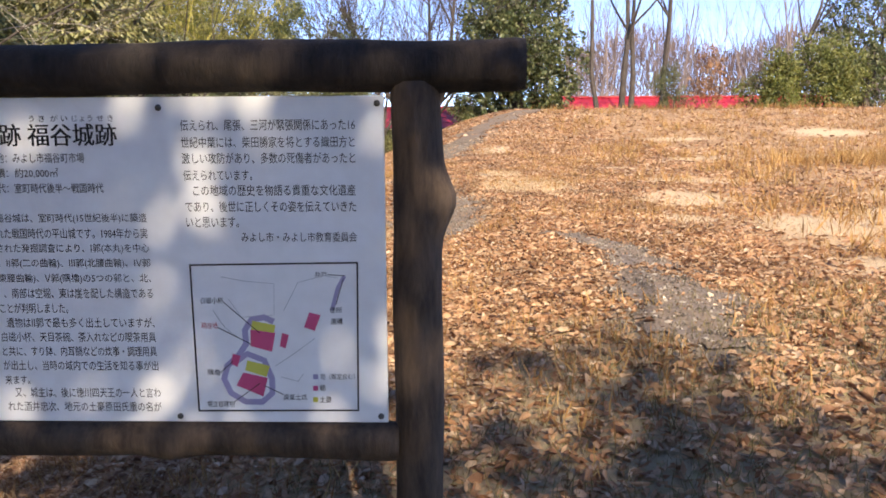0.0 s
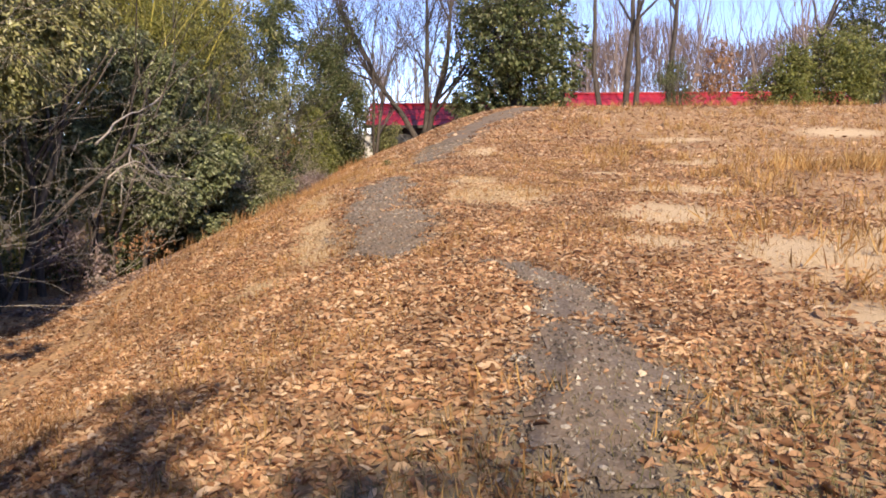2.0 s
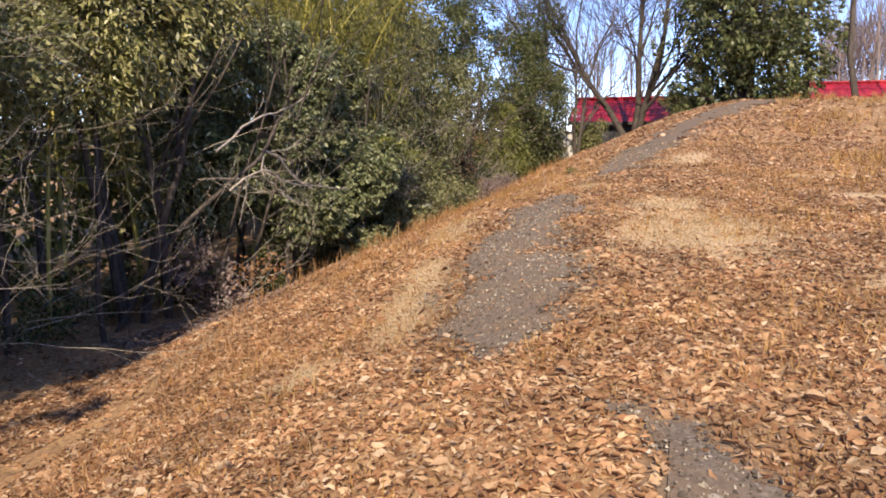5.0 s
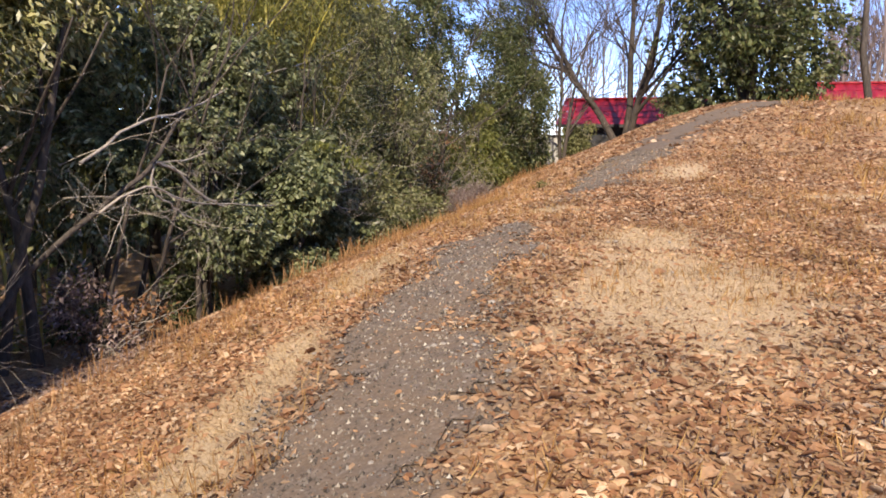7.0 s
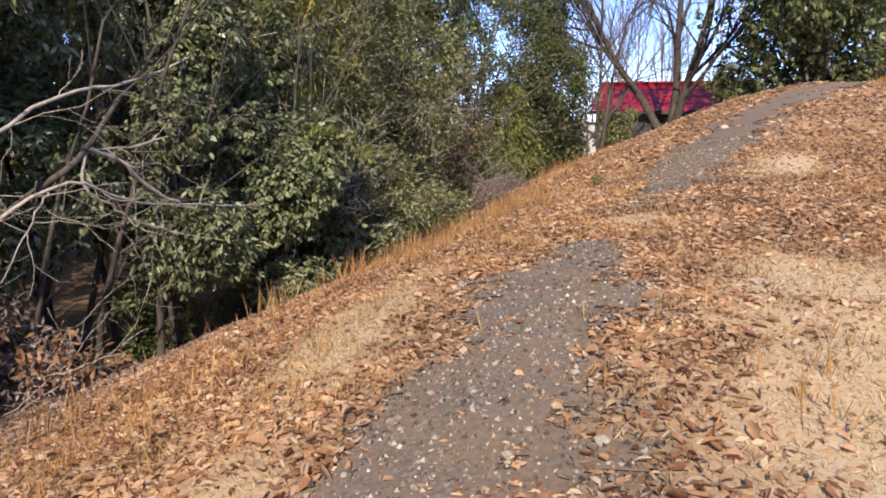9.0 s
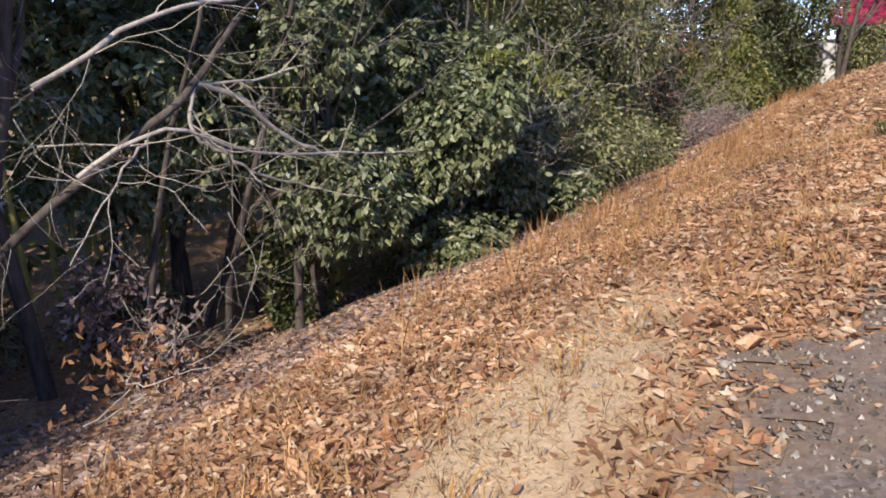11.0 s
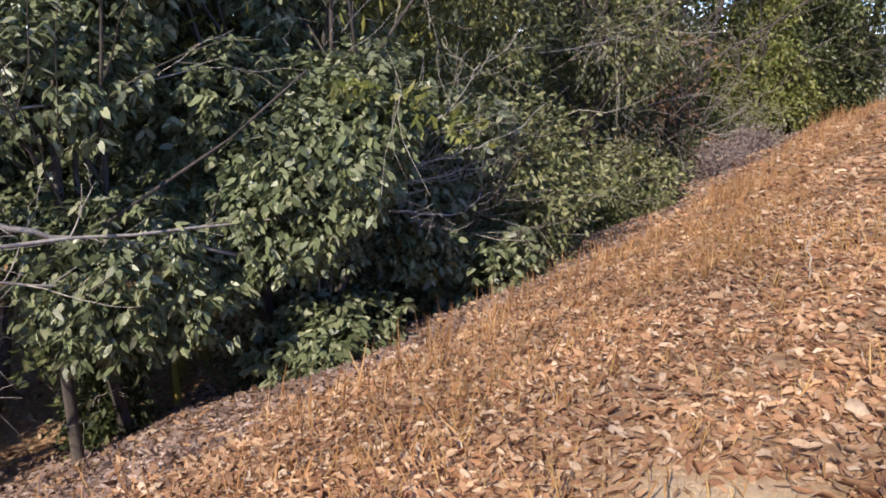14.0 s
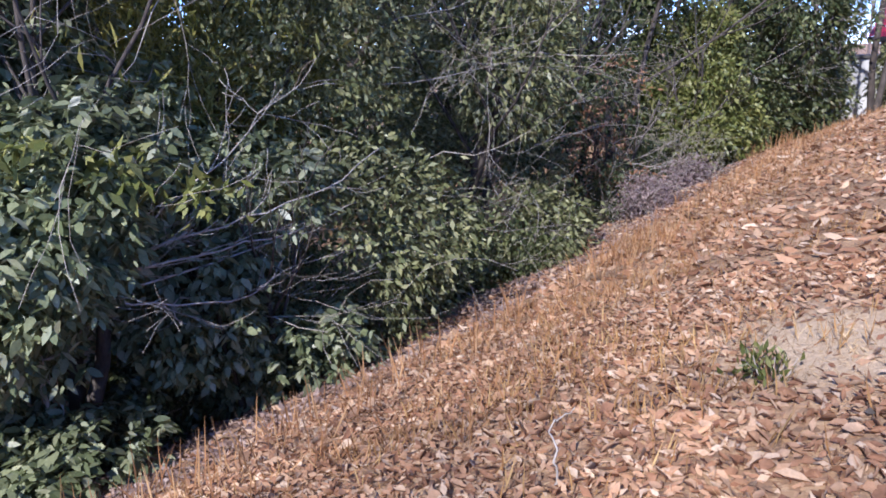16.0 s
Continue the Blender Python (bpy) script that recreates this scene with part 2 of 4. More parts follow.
def laurel(rng, pos, out, length, width):
    """Broad leaves with rounded sides: six corners, folded along the midrib, tip bent down."""
    n = len(pos)
    d = unit(out)
    side = unit(np.cross(d, np.array((0, 0, 1.0)) + rng.normal(size=(n, 3)) * 0.6))
    up = np.cross(side, d)
    ln = length * rng.uniform(0.55, 1.25, (n, 1))
    w = ln * width * rng.uniform(0.8, 1.25, (n, 1))
    sag = -up * ln * rng.uniform(0.02, 0.22, (n, 1))
    a, b = pos + d * ln * 0.3, pos + d * ln * 0.68 + sag * 0.4
    return np.stack([pos, a + side * w + up * w * 0.2, b + side * w * 0.85 + up * w * 0.2, pos + d * ln + sag, b - side * w * 0.85 + up * w * 0.2, a - side * w + up * w * 0.2], 1)


def tube(verts, faces, pts, radii, sides=6):
    """Adds a tapered tube along pts."""
    pts = [Vector(p) for p in pts]
    start = len(verts)
    for i, p in enumerate(pts):
        d = (pts[min(i + 1, len(pts) - 1)] - pts[max(i - 1, 0)]).normalized()
        a = d.orthogonal().normalized() if i == 0 else (a - d * a.dot(d)).normalized()
        b = d.cross(a)
        for k in range(sides):
            w = 2 * math.pi * k / sides
            verts.append(p + (a * math.cos(w) + b * math.sin(w)) * radii[i])
    for i in range(len(pts) - 1):
        for k in range(sides):
            q = start + i * sides
            faces.append((q + k, q + (k + 1) % sides, q + sides + (k + 1) % sides, q + sides + k))
    faces.append(tuple(range(start + (len(pts) - 1) * sides, start + len(pts) * sides)))


def grow(rng, verts, faces, ends, at, way, length, radius, level, wild=0.25, rise=0.12, kids=4, spread=0.8, sides=6, least=0.003, first=0.35):
    """A limb and, from it, smaller ones."""
    pts, rad, p, d = [at], [radius], Vector(at), Vector(way).normalized()
    steps = 5 if level else 4
    for s in range(steps):
        d = (d + Vector(rng.normal(size=3)) * wild * 0.5 + Vector((0, 0, rise))).normalized()
        p = p + d * length / steps
        pts.append(p.copy())
        rad.append(max(least, radius * (1 - 0.7 * (s + 1) / steps)))
    tube(verts, faces, pts, rad, max(3, sides))
    ends.append(pts[-1])
    if level <= 0:
        return
    for k in range(kids):
        f = rng.uniform(first, 1.0)
        i = min(int(f * steps), steps - 1)
        q = pts[i].lerp(pts[i + 1], f * steps - i)
        dd = (pts[i + 1] - pts[i]).normalized()
        side = Vector(rng.normal(size=3))
        side = (side - dd * side.dot(dd)).normalized()
        grow(rng, verts, faces, ends, q, dd + side * spread * rng.uniform(0.6, 1.3), length * rng.uniform(0.5, 0.72), rad[i] * 0.55, level - 1, wild, rise, kids, spread, sides - 1, least)


# ---- ground ----
def lerp(v, pts):
    for (a, p), (b, q) in zip(pts, pts[1:]):
        if v <= b:
            return p + (q - p) * min(max((v - a) / (b - a), 0), 1)
    return pts[-1][1]


def eased(v, pts, w=1.5):
    return sum(lerp(v + d * w, pts) for d in (-1, -0.5, 0, 0.5, 1)) / 5


RISE = ((-60, -1), (-10, -0.3), (0, 0.1), (4.5, 0.42), (7.3, 0.41), (10.3, 0.51), (14, 0.70), (22, 1.22), (28, 2.05), (34, 3.0), (38, 3.15), (45, 2.9), (60, 2.2), (100, 2))
BROW = ((0, 1.5), (10, 1.5), (12.6, 0.9), (15, -0.2), (17, -0.1), (20, 0.3), (22, 0.6), (26, 1.75), (31, 2.9), (36, 3.4), (45, 3.9))
FLOOR = ((0, -1.7), (10, -1.4), (15, -1.5), (19, -1.7), (33, -1.7), (45, -0.7), (60, 0.2), (80, 0.5))
TABLE = [(eased(i * 0.25 - 60, RISE), eased(i * 0.25 - 60, BROW), eased(i * 0.25 - 60, FLOOR)) for i in range(800)]


def ground_at(x, y):
    f = min(max((y + 60) * 4, 0), 798)
    i = int(f)
    (r0, b0, f0), (r1, b1, f1) = TABLE[i], TABLE[i + 1]
    k = f - i
    u = max(0, b0 + (b1 - b0) * k - x)
    bank, far = min(u, 3.5), max(u - 3.5, 0)
    z, fl = r0 + (r1 - r0) * k - (0.12 * bank + 0.045 * bank * bank + 0.44 * far), f0 + (f1 - f0) * k
    h = min(max(0.5 + 0.5 * (z - fl) / 0.35, 0), 1)
    z = fl * (1 - h) + z * h + 0.175 * h * (1 - h)
    return z + 0.05 * noise.noise((x * 0.6, y * 0.6, 0)) + 0.02 * noise.noise((x * 2.3, y * 2.3, 5))


def ragged(x, y, s=1.3):
    return noise.noise((x * s, y * s, 3)) * 0.6 + noise.noise((x * s * 3.1, y * s * 3.1, 8)) * 0.35


def blob(x, y, cx, cy, rx, ry, turn=0.0):
    c, s = math.cos(turn), math.sin(turn)
    dx, dy = x - cx, y - cy
    return math.hypot((dx * c + dy * s) / rx, (dy * c - dx * s) / ry)


def strip(x, y, pts):
    """How far, in widths, a place lies from a band along pts of (x, y, half width)."""
    best = 9.0
    for (ax, ay, aw), (bx, by, bw) in zip(pts, pts[1:]):
        vx, vy = bx - ax, by - ay
        k = min(max(((x - ax) * vx + (y - ay) * vy) / (vx * vx + vy * vy), 0), 1)
        best = min(best, math.hypot(x - ax - vx * k, y - ay - vy * k) / (aw + (bw - aw) * k))
    return best


TRAILS = (((1.5, 4.2, 0.3), (1.75, 5.6, 0.45), (1.8, 6.6, 0.42), (1.85, 7.6, 0.3), (1.5, 8.7, 0.15), (1.0, 9.1, 0.1)),
          ((0.2, 10.3, 0.35), (0.1, 11.3, 0.6), (-0.1, 12.6, 0.74), (-0.4, 13.6, 0.66), (-0.45, 14.8, 0.56), (-0.45, 16.2, 0.58), (-0.4, 17.4, 0.28)),
          ((-0.3, 19.2, 0.25), (0.05, 20.6, 0.52), (0.6, 25.6, 0.78), (1.6, 30.0, 0.75), (2.9, 32.3, 0.7), (5.2, 36.0, 0.8)))
SANDY = ((1.5, 14.4, 1.15, 1.9, 0.0), (1.3, 16.6, 0.7, 0.8, 0), (-1.15, 12.4, 0.32, 1.6, 0.2), (-1.6, 10.7, 0.3, 0.35, 0), (-1.75, 15.8, 0.4, 1.6, 0.1),
         (6.4, 20.0, 1.2, 0.6, 0.6), (9.5, 20.9, 1.0, 0.5, 0), (13.2, 26.5, 1.6, 1.0, 0), (4.8, 9.4, 1.3, 1.2, 0.3), (3.9, 12.4, 0.9, 1.1, 0), (3.2, 10.1, 0.5, 0.6, 0), (4.8, 15.0, 1.0, 0.7, 0), (6.8, 10.5, 1.8, 0.9, 0), (3.4, 12.2, 0.6, 0.4, 0),
         (1.5, 22.6, 0.5, 1.4, -0.3), (-0.9, 23.4, 0.5, 0.6, 0.4), (-1.15, 19.3, 0.3, 0.22, 0), (9.0, 12.5, 2.2, 0.9, 0.1), (11.5, 17.0, 2.2, 0.7, 0.2), (5.6, 15.2, 0.9, 0.5, 0), (14.5, 21.5, 2.4, 0.8, 0), (7.5, 25.0, 1.4, 0.6, 0.2), (3.6, 20.3, 0.8, 0.4, 0.2), (4.4, 6.6, 0.9, 0.7, 0), (-0.2, 18.6, 0.5, 0.4, 0), (4.0, 17.8, 0.5, 0.3, 0), (0.2, 25.2, 0.3, 1.6, -0.3))


def trail_at(x, y):
    if not 2 < y < 38 or not -4 < x < 8:
        return 0.0
    return max(0.0, min(1.0, 1.5 * (1.25 - min(strip(x, y, t) for t in TRAILS) + 1.25 * ragged(x, y))))


def sand_at(x, y):
    if not 2 < y < 40:
        return 0.0
    return max(0.0, min(1.0, 1.3 * (1.35 - min(blob(x, y, *s) for s in SANDY) + 0.5 * ragged(x + 9, y))))


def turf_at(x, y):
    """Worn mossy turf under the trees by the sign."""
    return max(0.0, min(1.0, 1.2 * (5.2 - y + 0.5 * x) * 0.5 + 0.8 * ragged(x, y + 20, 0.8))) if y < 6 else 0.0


def steps_along(stops):
    out = []
    for (a, s), (b, _) in zip(stops, stops[1:]):
        out += list(np.arange(a, b, s))
    return out + [stops[-1][0]]


xs = steps_along([(-900, 150), (-300, 60), (-60, 6), (-18, 1.2), (-9, 0.19), (7, 0.35), (20, 2), (40, 20), (100, 80), (900, 1)])
ys = steps_along([(-900, 150), (-300, 60), (-60, 6), (-12, 0.8), (0, 0.19), (26, 0.3), (40, 1), (60, 5), (100, 60), (300, 150), (900, 1)])
verts, sand, turf, worn = [], [], [], []
for y in ys:
    for x in xs:
        verts.append((x, y, ground_at(x, y)))
        sand.append(sand_at(x, y))
        turf.append(turf_at(x, y))
        worn.append(trail_at(x, y))
w = len(xs)
faces = [(j * w + i, j * w + i + 1, (j + 1) * w + i + 1, (j + 1) * w + i) for j in range(len(ys) - 1) for i in range(w - 1)]
me = mesh_of("ground", verts, faces, SOIL, True)
for key, values in (("sand", sand), ("turf", turf), ("worn", worn)):
    me.attributes.new(key, "FLOAT", "POINT").data.foreach_set("value", values)
tagged(new("ground", me), "brown leaf-strewn hillside with sandy patches and dry turf", "ground", kind="structure")

# the gravel of the path, a thin bed on the ground
step, cells, spots = 0.11, [], {}
verts = []
for j in range(int(34 / step)):
    for i in range(int(11 / step)):
        x, y = -3.5 + i * step, 3.2 + j * step
        if trail_at(x + step / 2, y + step / 2) > 0.8:
            quad = []
            for a, b in ((i, j), (i + 1, j), (i + 1, j + 1), (i, j + 1)):
                if (a, b) not in spots:
                    px, py = -3.5 + a * step, 3.2 + b * step
                    spots[a, b] = len(verts)
                    verts.append((px, py, ground_at(px, py) + 0.004 + 0.012 * trail_at(px, py)))
                quad.append(spots[a, b])
            cells.append(quad)
path = tagged(new("path", mesh_of("path", verts, cells, GRAVEL, True)), "grey gravel footpath worn into the hillside", "path", kind="structure")


# ---- sign board ----
def sheet_box(bm, x0, x1, y0, y1, z0, z1, bevel=0.0):
    m = Matrix.LocRotScale(((x0 + x1) / 2, (y0 + y1) / 2, (z0 + z1) / 2), None, (x1 - x0, y1 - y0, z1 - z0))
    r = bmesh.ops.create_cube(bm, size=1, matrix=m)
    if bevel:
        bmesh.ops.bevel(bm, geom=list({e for v in r["verts"] for e in v.link_edges}), offset=bevel, segments=2, affect="EDGES", profile=0.5)


def rough_log(name, a, b, radius, mat, parent, label, seed, knots=()):
    """A debarked log: a tube with lumps, knots and sawn ends."""
    a, b = Vector(a), Vector(b)
    d = (b - a).normalized()
    u = d.orthogonal().normalized()
    v = d.cross(u)
    bm, rings, n = bmesh.new(), [], 20
    count = max(10, int((b - a).length / 0.03))
    for i in range(count + 1):
        c, ring = a.lerp(b, i / count), []
        end = 0.94 if i in (0, count) else 1.0
        bow = u * 0.012 * noise.noise((i * 0.06, seed, 1)) + v * 0.012 * noise.noise((i * 0.06, seed, 7))
        for k in range(n):
            w = 2 * math.pi * k / n
            o = u * math.cos(w) + v * math.sin(w)
            r = radius * (end + 0.10 * noise.noise((o.x * 1.2 + seed, o.y * 1.2 + i * 0.05, o.z * 1.2)) + 0.05 * noise.noise((o.x * 4 + seed, o.y * 4, o.z * 4 + i * 0.2)))
            for kp, kd, kr, ks in knots:
                r += kr * math.exp(-(((c - Vector(kp)).length / ks) ** 2)) * max(0, o.dot(Vector(kd))) ** 6
            ring.append(bm.verts.new(c + bow + o * r))
        rings.append(ring)
    for p, q in zip(rings, rings[1:]):
        for k in range(n):
            bm.faces.new((p[k], p[(k + 1) % n], q[(k + 1) % n], q[k])).smooth = True
    bm.faces.new(rings[0][::-1])
    bm.faces.new(rings[-1])
    return part(name, bm, mat, parent, label)


def flat_paint(name, colour, rough=0.4):
    return plain(name, colour, rough, 5, 0.06, 0.02)


PANEL, INK = flat_paint("white_enamel", (0.82, 0.83, 0.84), 0.32), flat_paint("black_print", (0.012, 0.012, 0.015))
PINK, MAUVE = flat_paint("pink_print", (0.62, 0.07, 0.20)), flat_paint("mauve_print", (0.36, 0.33, 0.52))
CITRON, REDINK, GREYINK = flat_paint("yellow_print", (0.62, 0.60, 0.10)), flat_paint("red_print", (0.6, 0.03, 0.04)), flat_paint("grey_print", (0.42, 0.44, 0.46))
STEEL = plain("bolt_steel", (0.12, 0.12, 0.12), 0.4, 30, 0.2, 0.1, 0.8)

sign = tagged(new("sign_board"), "log-framed white information board about a castle ruin", "sign board")
sign.matrix_world = pose(-0.155, 2.066, 0, 0, 0, -1.6)
foot = ground_at(-0.1, 2.1)
K = 0.9 / 574
rough_log("post", (0.083, 0.04, foot - 0.4), (0.083, 0.04, 1.665), 0.068, LOGLOW, sign, "dark weathered upright log with a knot", 3,
          [((0.083, 0.04, 1.35), (1, -0.2, 0), 0.035, 0.07), ((0.083, 0.04, 1.12), (-0.2, -1, 0), 0.008, 0.05)])
rough_log("post", (-1.283, 0.04, foot - 0.4), (-1.283, 0.04, 1.665), 0.068, LOGLOW, sign, "dark weathered upright log", 9)
rough_log("top_beam", (-1.62, 0.03, 1.70), (0.375, 0.03, 1.712), 0.068, LOG, sign, "nearly black horizontal log", 14)
rough_log("bottom_beam", (-1.23, 0.035, 0.675), (0.03, 0.035, 0.668), 0.054, LOGLOW, sign, "weathered horizontal log", 21,
          [((-0.62, 0.035, 0.66), (0, -0.6, -0.8), 0.02, 0.06)])
bm = bmesh.new()
sheet_box(bm, -1.2, 0, 0.0, 0.012, 0.73, 1.63, 0.003)
panel = part("panel", bm, PANEL, sign, "white enamel panel with black print")


def spot(px, py):
    """Panel coordinates from a layout drawn on a 574-unit high panel."""
    v = py - 170
    return (px - 676 - 16 * v / 574) * K, 1.63 - v * K


def print_line(text, left, right, py, size, mat=INK, name="lettering"):
    cu = bpy.data.curves.new("text", "FONT")
    cu.body, cu.size, cu.resolution_u, cu.offset = text, 1.0, 2, 0.0
    ob = bpy.data.objects.new("text", cu)
    scene.collection.objects.link(ob)
    bpy.context.view_layer.update()
    me = bpy.data.meshes.new_from_object(ob.evaluated_get(bpy.context.evaluated_depsgraph_get()))
    bpy.data.objects.remove(ob)
    bpy.data.curves.remove(cu)
    if not len(me.vertices):
        return
    co = np.empty(len(me.vertices) * 3)
    me.vertices.foreach_get("co", co)
    co = co.reshape(-1, 3)
    lo, hi = co.min(0), co.max(0)
    (x0, z), (x1, _) = spot(left, py), spot(right, py)
    k, kz = (x1 - x0) / max(hi[0] - lo[0], 1e-3), size * K / max(hi[1] - lo[1], 1e-3)
    out = np.stack([x0 + (co[:, 0] - lo[0]) * k, np.full(len(co), -0.0012), z + (co[:, 1] - (lo[1] + hi[1]) / 2) * kz], 1)
    me.vertices.foreach_set("co", out.ravel())
    me.materials.clear()
    me.materials.append(mat)
    under(panel, name, me)


for row in (("史跡 福谷城跡", -24, 218, 233, 38), ("う き  が い じょう せ き", 68, 214, 205, 11),
            ("在地：みよし市福谷町市場", -6, 161, 272, 17), ("積：約20,000㎡", 6, 115, 298, 17), ("代：室町時代後半～戦国時代", 8, 193, 324, 17),
            ("福谷城は、室町時代(15世紀後半)に築造", 0, 267, 377, 18), ("れた戦国時代の平山城です。1984年から実", 0, 268, 403, 18),
            ("された発掘調査により、Ⅰ郭(本丸)を中心", 0, 270, 430, 18), ("、Ⅱ郭(二の曲輪)、Ⅲ郭(北腰曲輪)、Ⅳ郭", 0, 271, 456, 18),
            ("東腰曲輪)、Ⅴ郭(隅櫓)の5つの郭と、北、", 0, 272, 483, 18), ("、南部は空堀、東は崖を配した構造である", 8, 274, 509, 18),
            ("ことが判明しました。", 0, 122, 536, 18), ("遺物はⅡ郭で最も多く出土していますが、", 10, 276, 562, 18),
            ("白磁小杯、天目茶碗、茶入れなどの喫茶用具", 0, 277, 588, 18), ("と共に、すり鉢、内耳鍋などの炊事・調理用具", 0, 278, 614, 18),
            ("が出土し、当時の城内での生活を知る事が出", 0, 280, 640, 18), ("来ます。", 2, 47, 667, 17),
            ("又、城主は、後に徳川四天王の一人と言わ", 19, 283, 690, 18), ("れた酒井忠次、地元の土豪原田氏重の名が", 5, 284, 716, 18),
            ("伝えられ、尾張、三河が緊張関係にあった16", 329, 628, 218, 19), ("世紀中葉には、柴田勝家を将とする織田方と", 330, 628, 247, 19),
            ("激しい攻防があり、多数の死傷者があったと", 331, 629, 274, 19), ("伝えられています。", 333, 452, 303, 18),
            ("この地域の歴史を物語る貴重な文化遺産", 349, 630, 329, 19), ("であり、後世に正しくその姿を伝えていきた", 335, 631, 357, 19),
            ("いと思います。", 336, 428, 384, 18), ("みよし市・みよし市教育委員会", 432, 633, 410, 17),
            ("井戸", 560, 581, 476, 10), ("白磁小杯", 359, 398, 522, 11), ("便所", 586, 608, 539, 11), ("遺構", 588, 609, 559, 11), ("隅櫓", 369, 391, 652, 11),
            ("堀立柱建物", 367, 416, 710, 11), ("廃棄土坑", 504, 546, 697, 11), ("堀（推定含む）", 570, 631, 659, 11), ("郭", 569, 579, 680, 11), ("土塁", 569, 590, 701, 11)):
    print_line(*row)
print_line("史跡 福谷城跡", -22.6, 219.4, 233, 38)      # second pass for the heavy title
print_line("現在地", 359, 388, 567, 11, REDINK)


def printed(name, outline, mat, lift=0.0011, holes=None):
    bm = bmesh.new()
    bm.faces.new([bm.verts.new((spot(*p)[0], -lift, spot(*p)[1])) for p in outline])
    part(name, bm, mat, panel)


def stroke(name, pts, wide, mat, lift=0.0014):
    """A printed line of even width."""
    bm, last = bmesh.new(), None
    q = [Vector((spot(*p)[0], -lift, spot(*p)[1])) for p in pts]
    for i, p in enumerate(q):
        d = (q[min(i + 1, len(q) - 1)] - q[max(i - 1, 0)]).normalized()
        s = Vector((-d.z, 0, d.x)) * wide * K / 2
        now = (bm.verts.new(p + s), bm.verts.new(p - s))
        if last:
            bm.faces.new((last[0], last[1], now[1], now[0]))
        last = now
    part(name, bm, mat, panel)


for a, b in (((340, 459), (635, 455)), ((634, 455), (638, 722)), ((638, 721), (351, 723)), ((352, 723), (341, 459))):
    stroke("map_border", (a, b), 3, INK)
stroke("map_moat", ((487, 560), (470, 552), (448, 556), (436, 575), (438, 600), (424, 622), (404, 640), (398, 664), (410, 690), (436, 706), (466, 706), (484, 690), (484, 664), (470, 630), (440, 618), (420, 632)), 11, MAUVE, 0.0008)
stroke("map_moat", ((612, 478), (600, 500), (590, 540)), 7, MAUVE, 0.0008)
for name, mat, outline in (("map_area", CITRON, ((449, 558), (490, 566), (488, 580), (447, 574))), ("map_area", PINK, ((446, 574), (490, 580), (484, 614), (446, 604))),
                           ("map_area", PINK, ((502, 580), (514, 584), (508, 608), (498, 604))), ("map_area", PINK, ((550, 543), (570, 548), (560, 576), (541, 570))),
                           ("map_area", CITRON, ((440, 630), (480, 640), (474, 660), (436, 648))), ("map_area", PINK, ((432, 652), (476, 662), (468, 696), (420, 676))),
                           ("map_area", PINK, ((414, 618), (428, 622), (422, 642), (410, 636))), ("map_key", MAUVE, ((557, 655), (566, 655), (566, 664), (557, 664))),
                           ("map_key", PINK, ((557, 676), (566, 676), (566, 685), (557, 685))), ("map_key", CITRON, ((557, 697), (566, 697), (566, 706), (557, 706)))):
    printed(name, outline, mat)
for line in (((398, 524), (462, 580)), ((388, 570), (446, 600)), ((392, 652), (414, 632)), ((416, 706), (462, 672)), ((504, 692), (470, 676)), ((582, 476), (612, 478)), ((597, 530), (610, 482))):
    stroke("map_pointer", line, 1.4, INK, 0.0017)
for line in (((395, 480), (440, 488), (488, 492), (488, 548), (430, 552), (408, 520)), ((505, 540), (530, 490), (575, 478), (600, 482)), ((380, 540), (400, 570), (425, 590)),
             ((490, 640), (520, 620), (560, 590)), ((500, 660), (530, 668), (540, 655))):
    stroke("map_contour", line, 1.0, GREYINK, 0.0006)
for px, py in ((292, 188), (665, 183), (318, 733), (679, 732), (-70, 192), (-40, 735)):
    bm = bmesh.new()
    x, z = spot(px, py)
    bmesh.ops.create_uvsphere(bm, u_segments=10, v_segments=6, radius=0.009, matrix=Matrix.LocRotScale((x, -0.001, z), None, (1, 0.5, 1)))
    part("bolt", bm, STEEL, sign, "dark steel bolt")


# ---- trees ----
def wobble(p, k):
    return np.sin(p[:, 0] * k + 1.3) * np.sin(p[:, 1] * k * 1.1 + 0.4) * np.sin(p[:, 2] * k * 0.9 + 2.1)


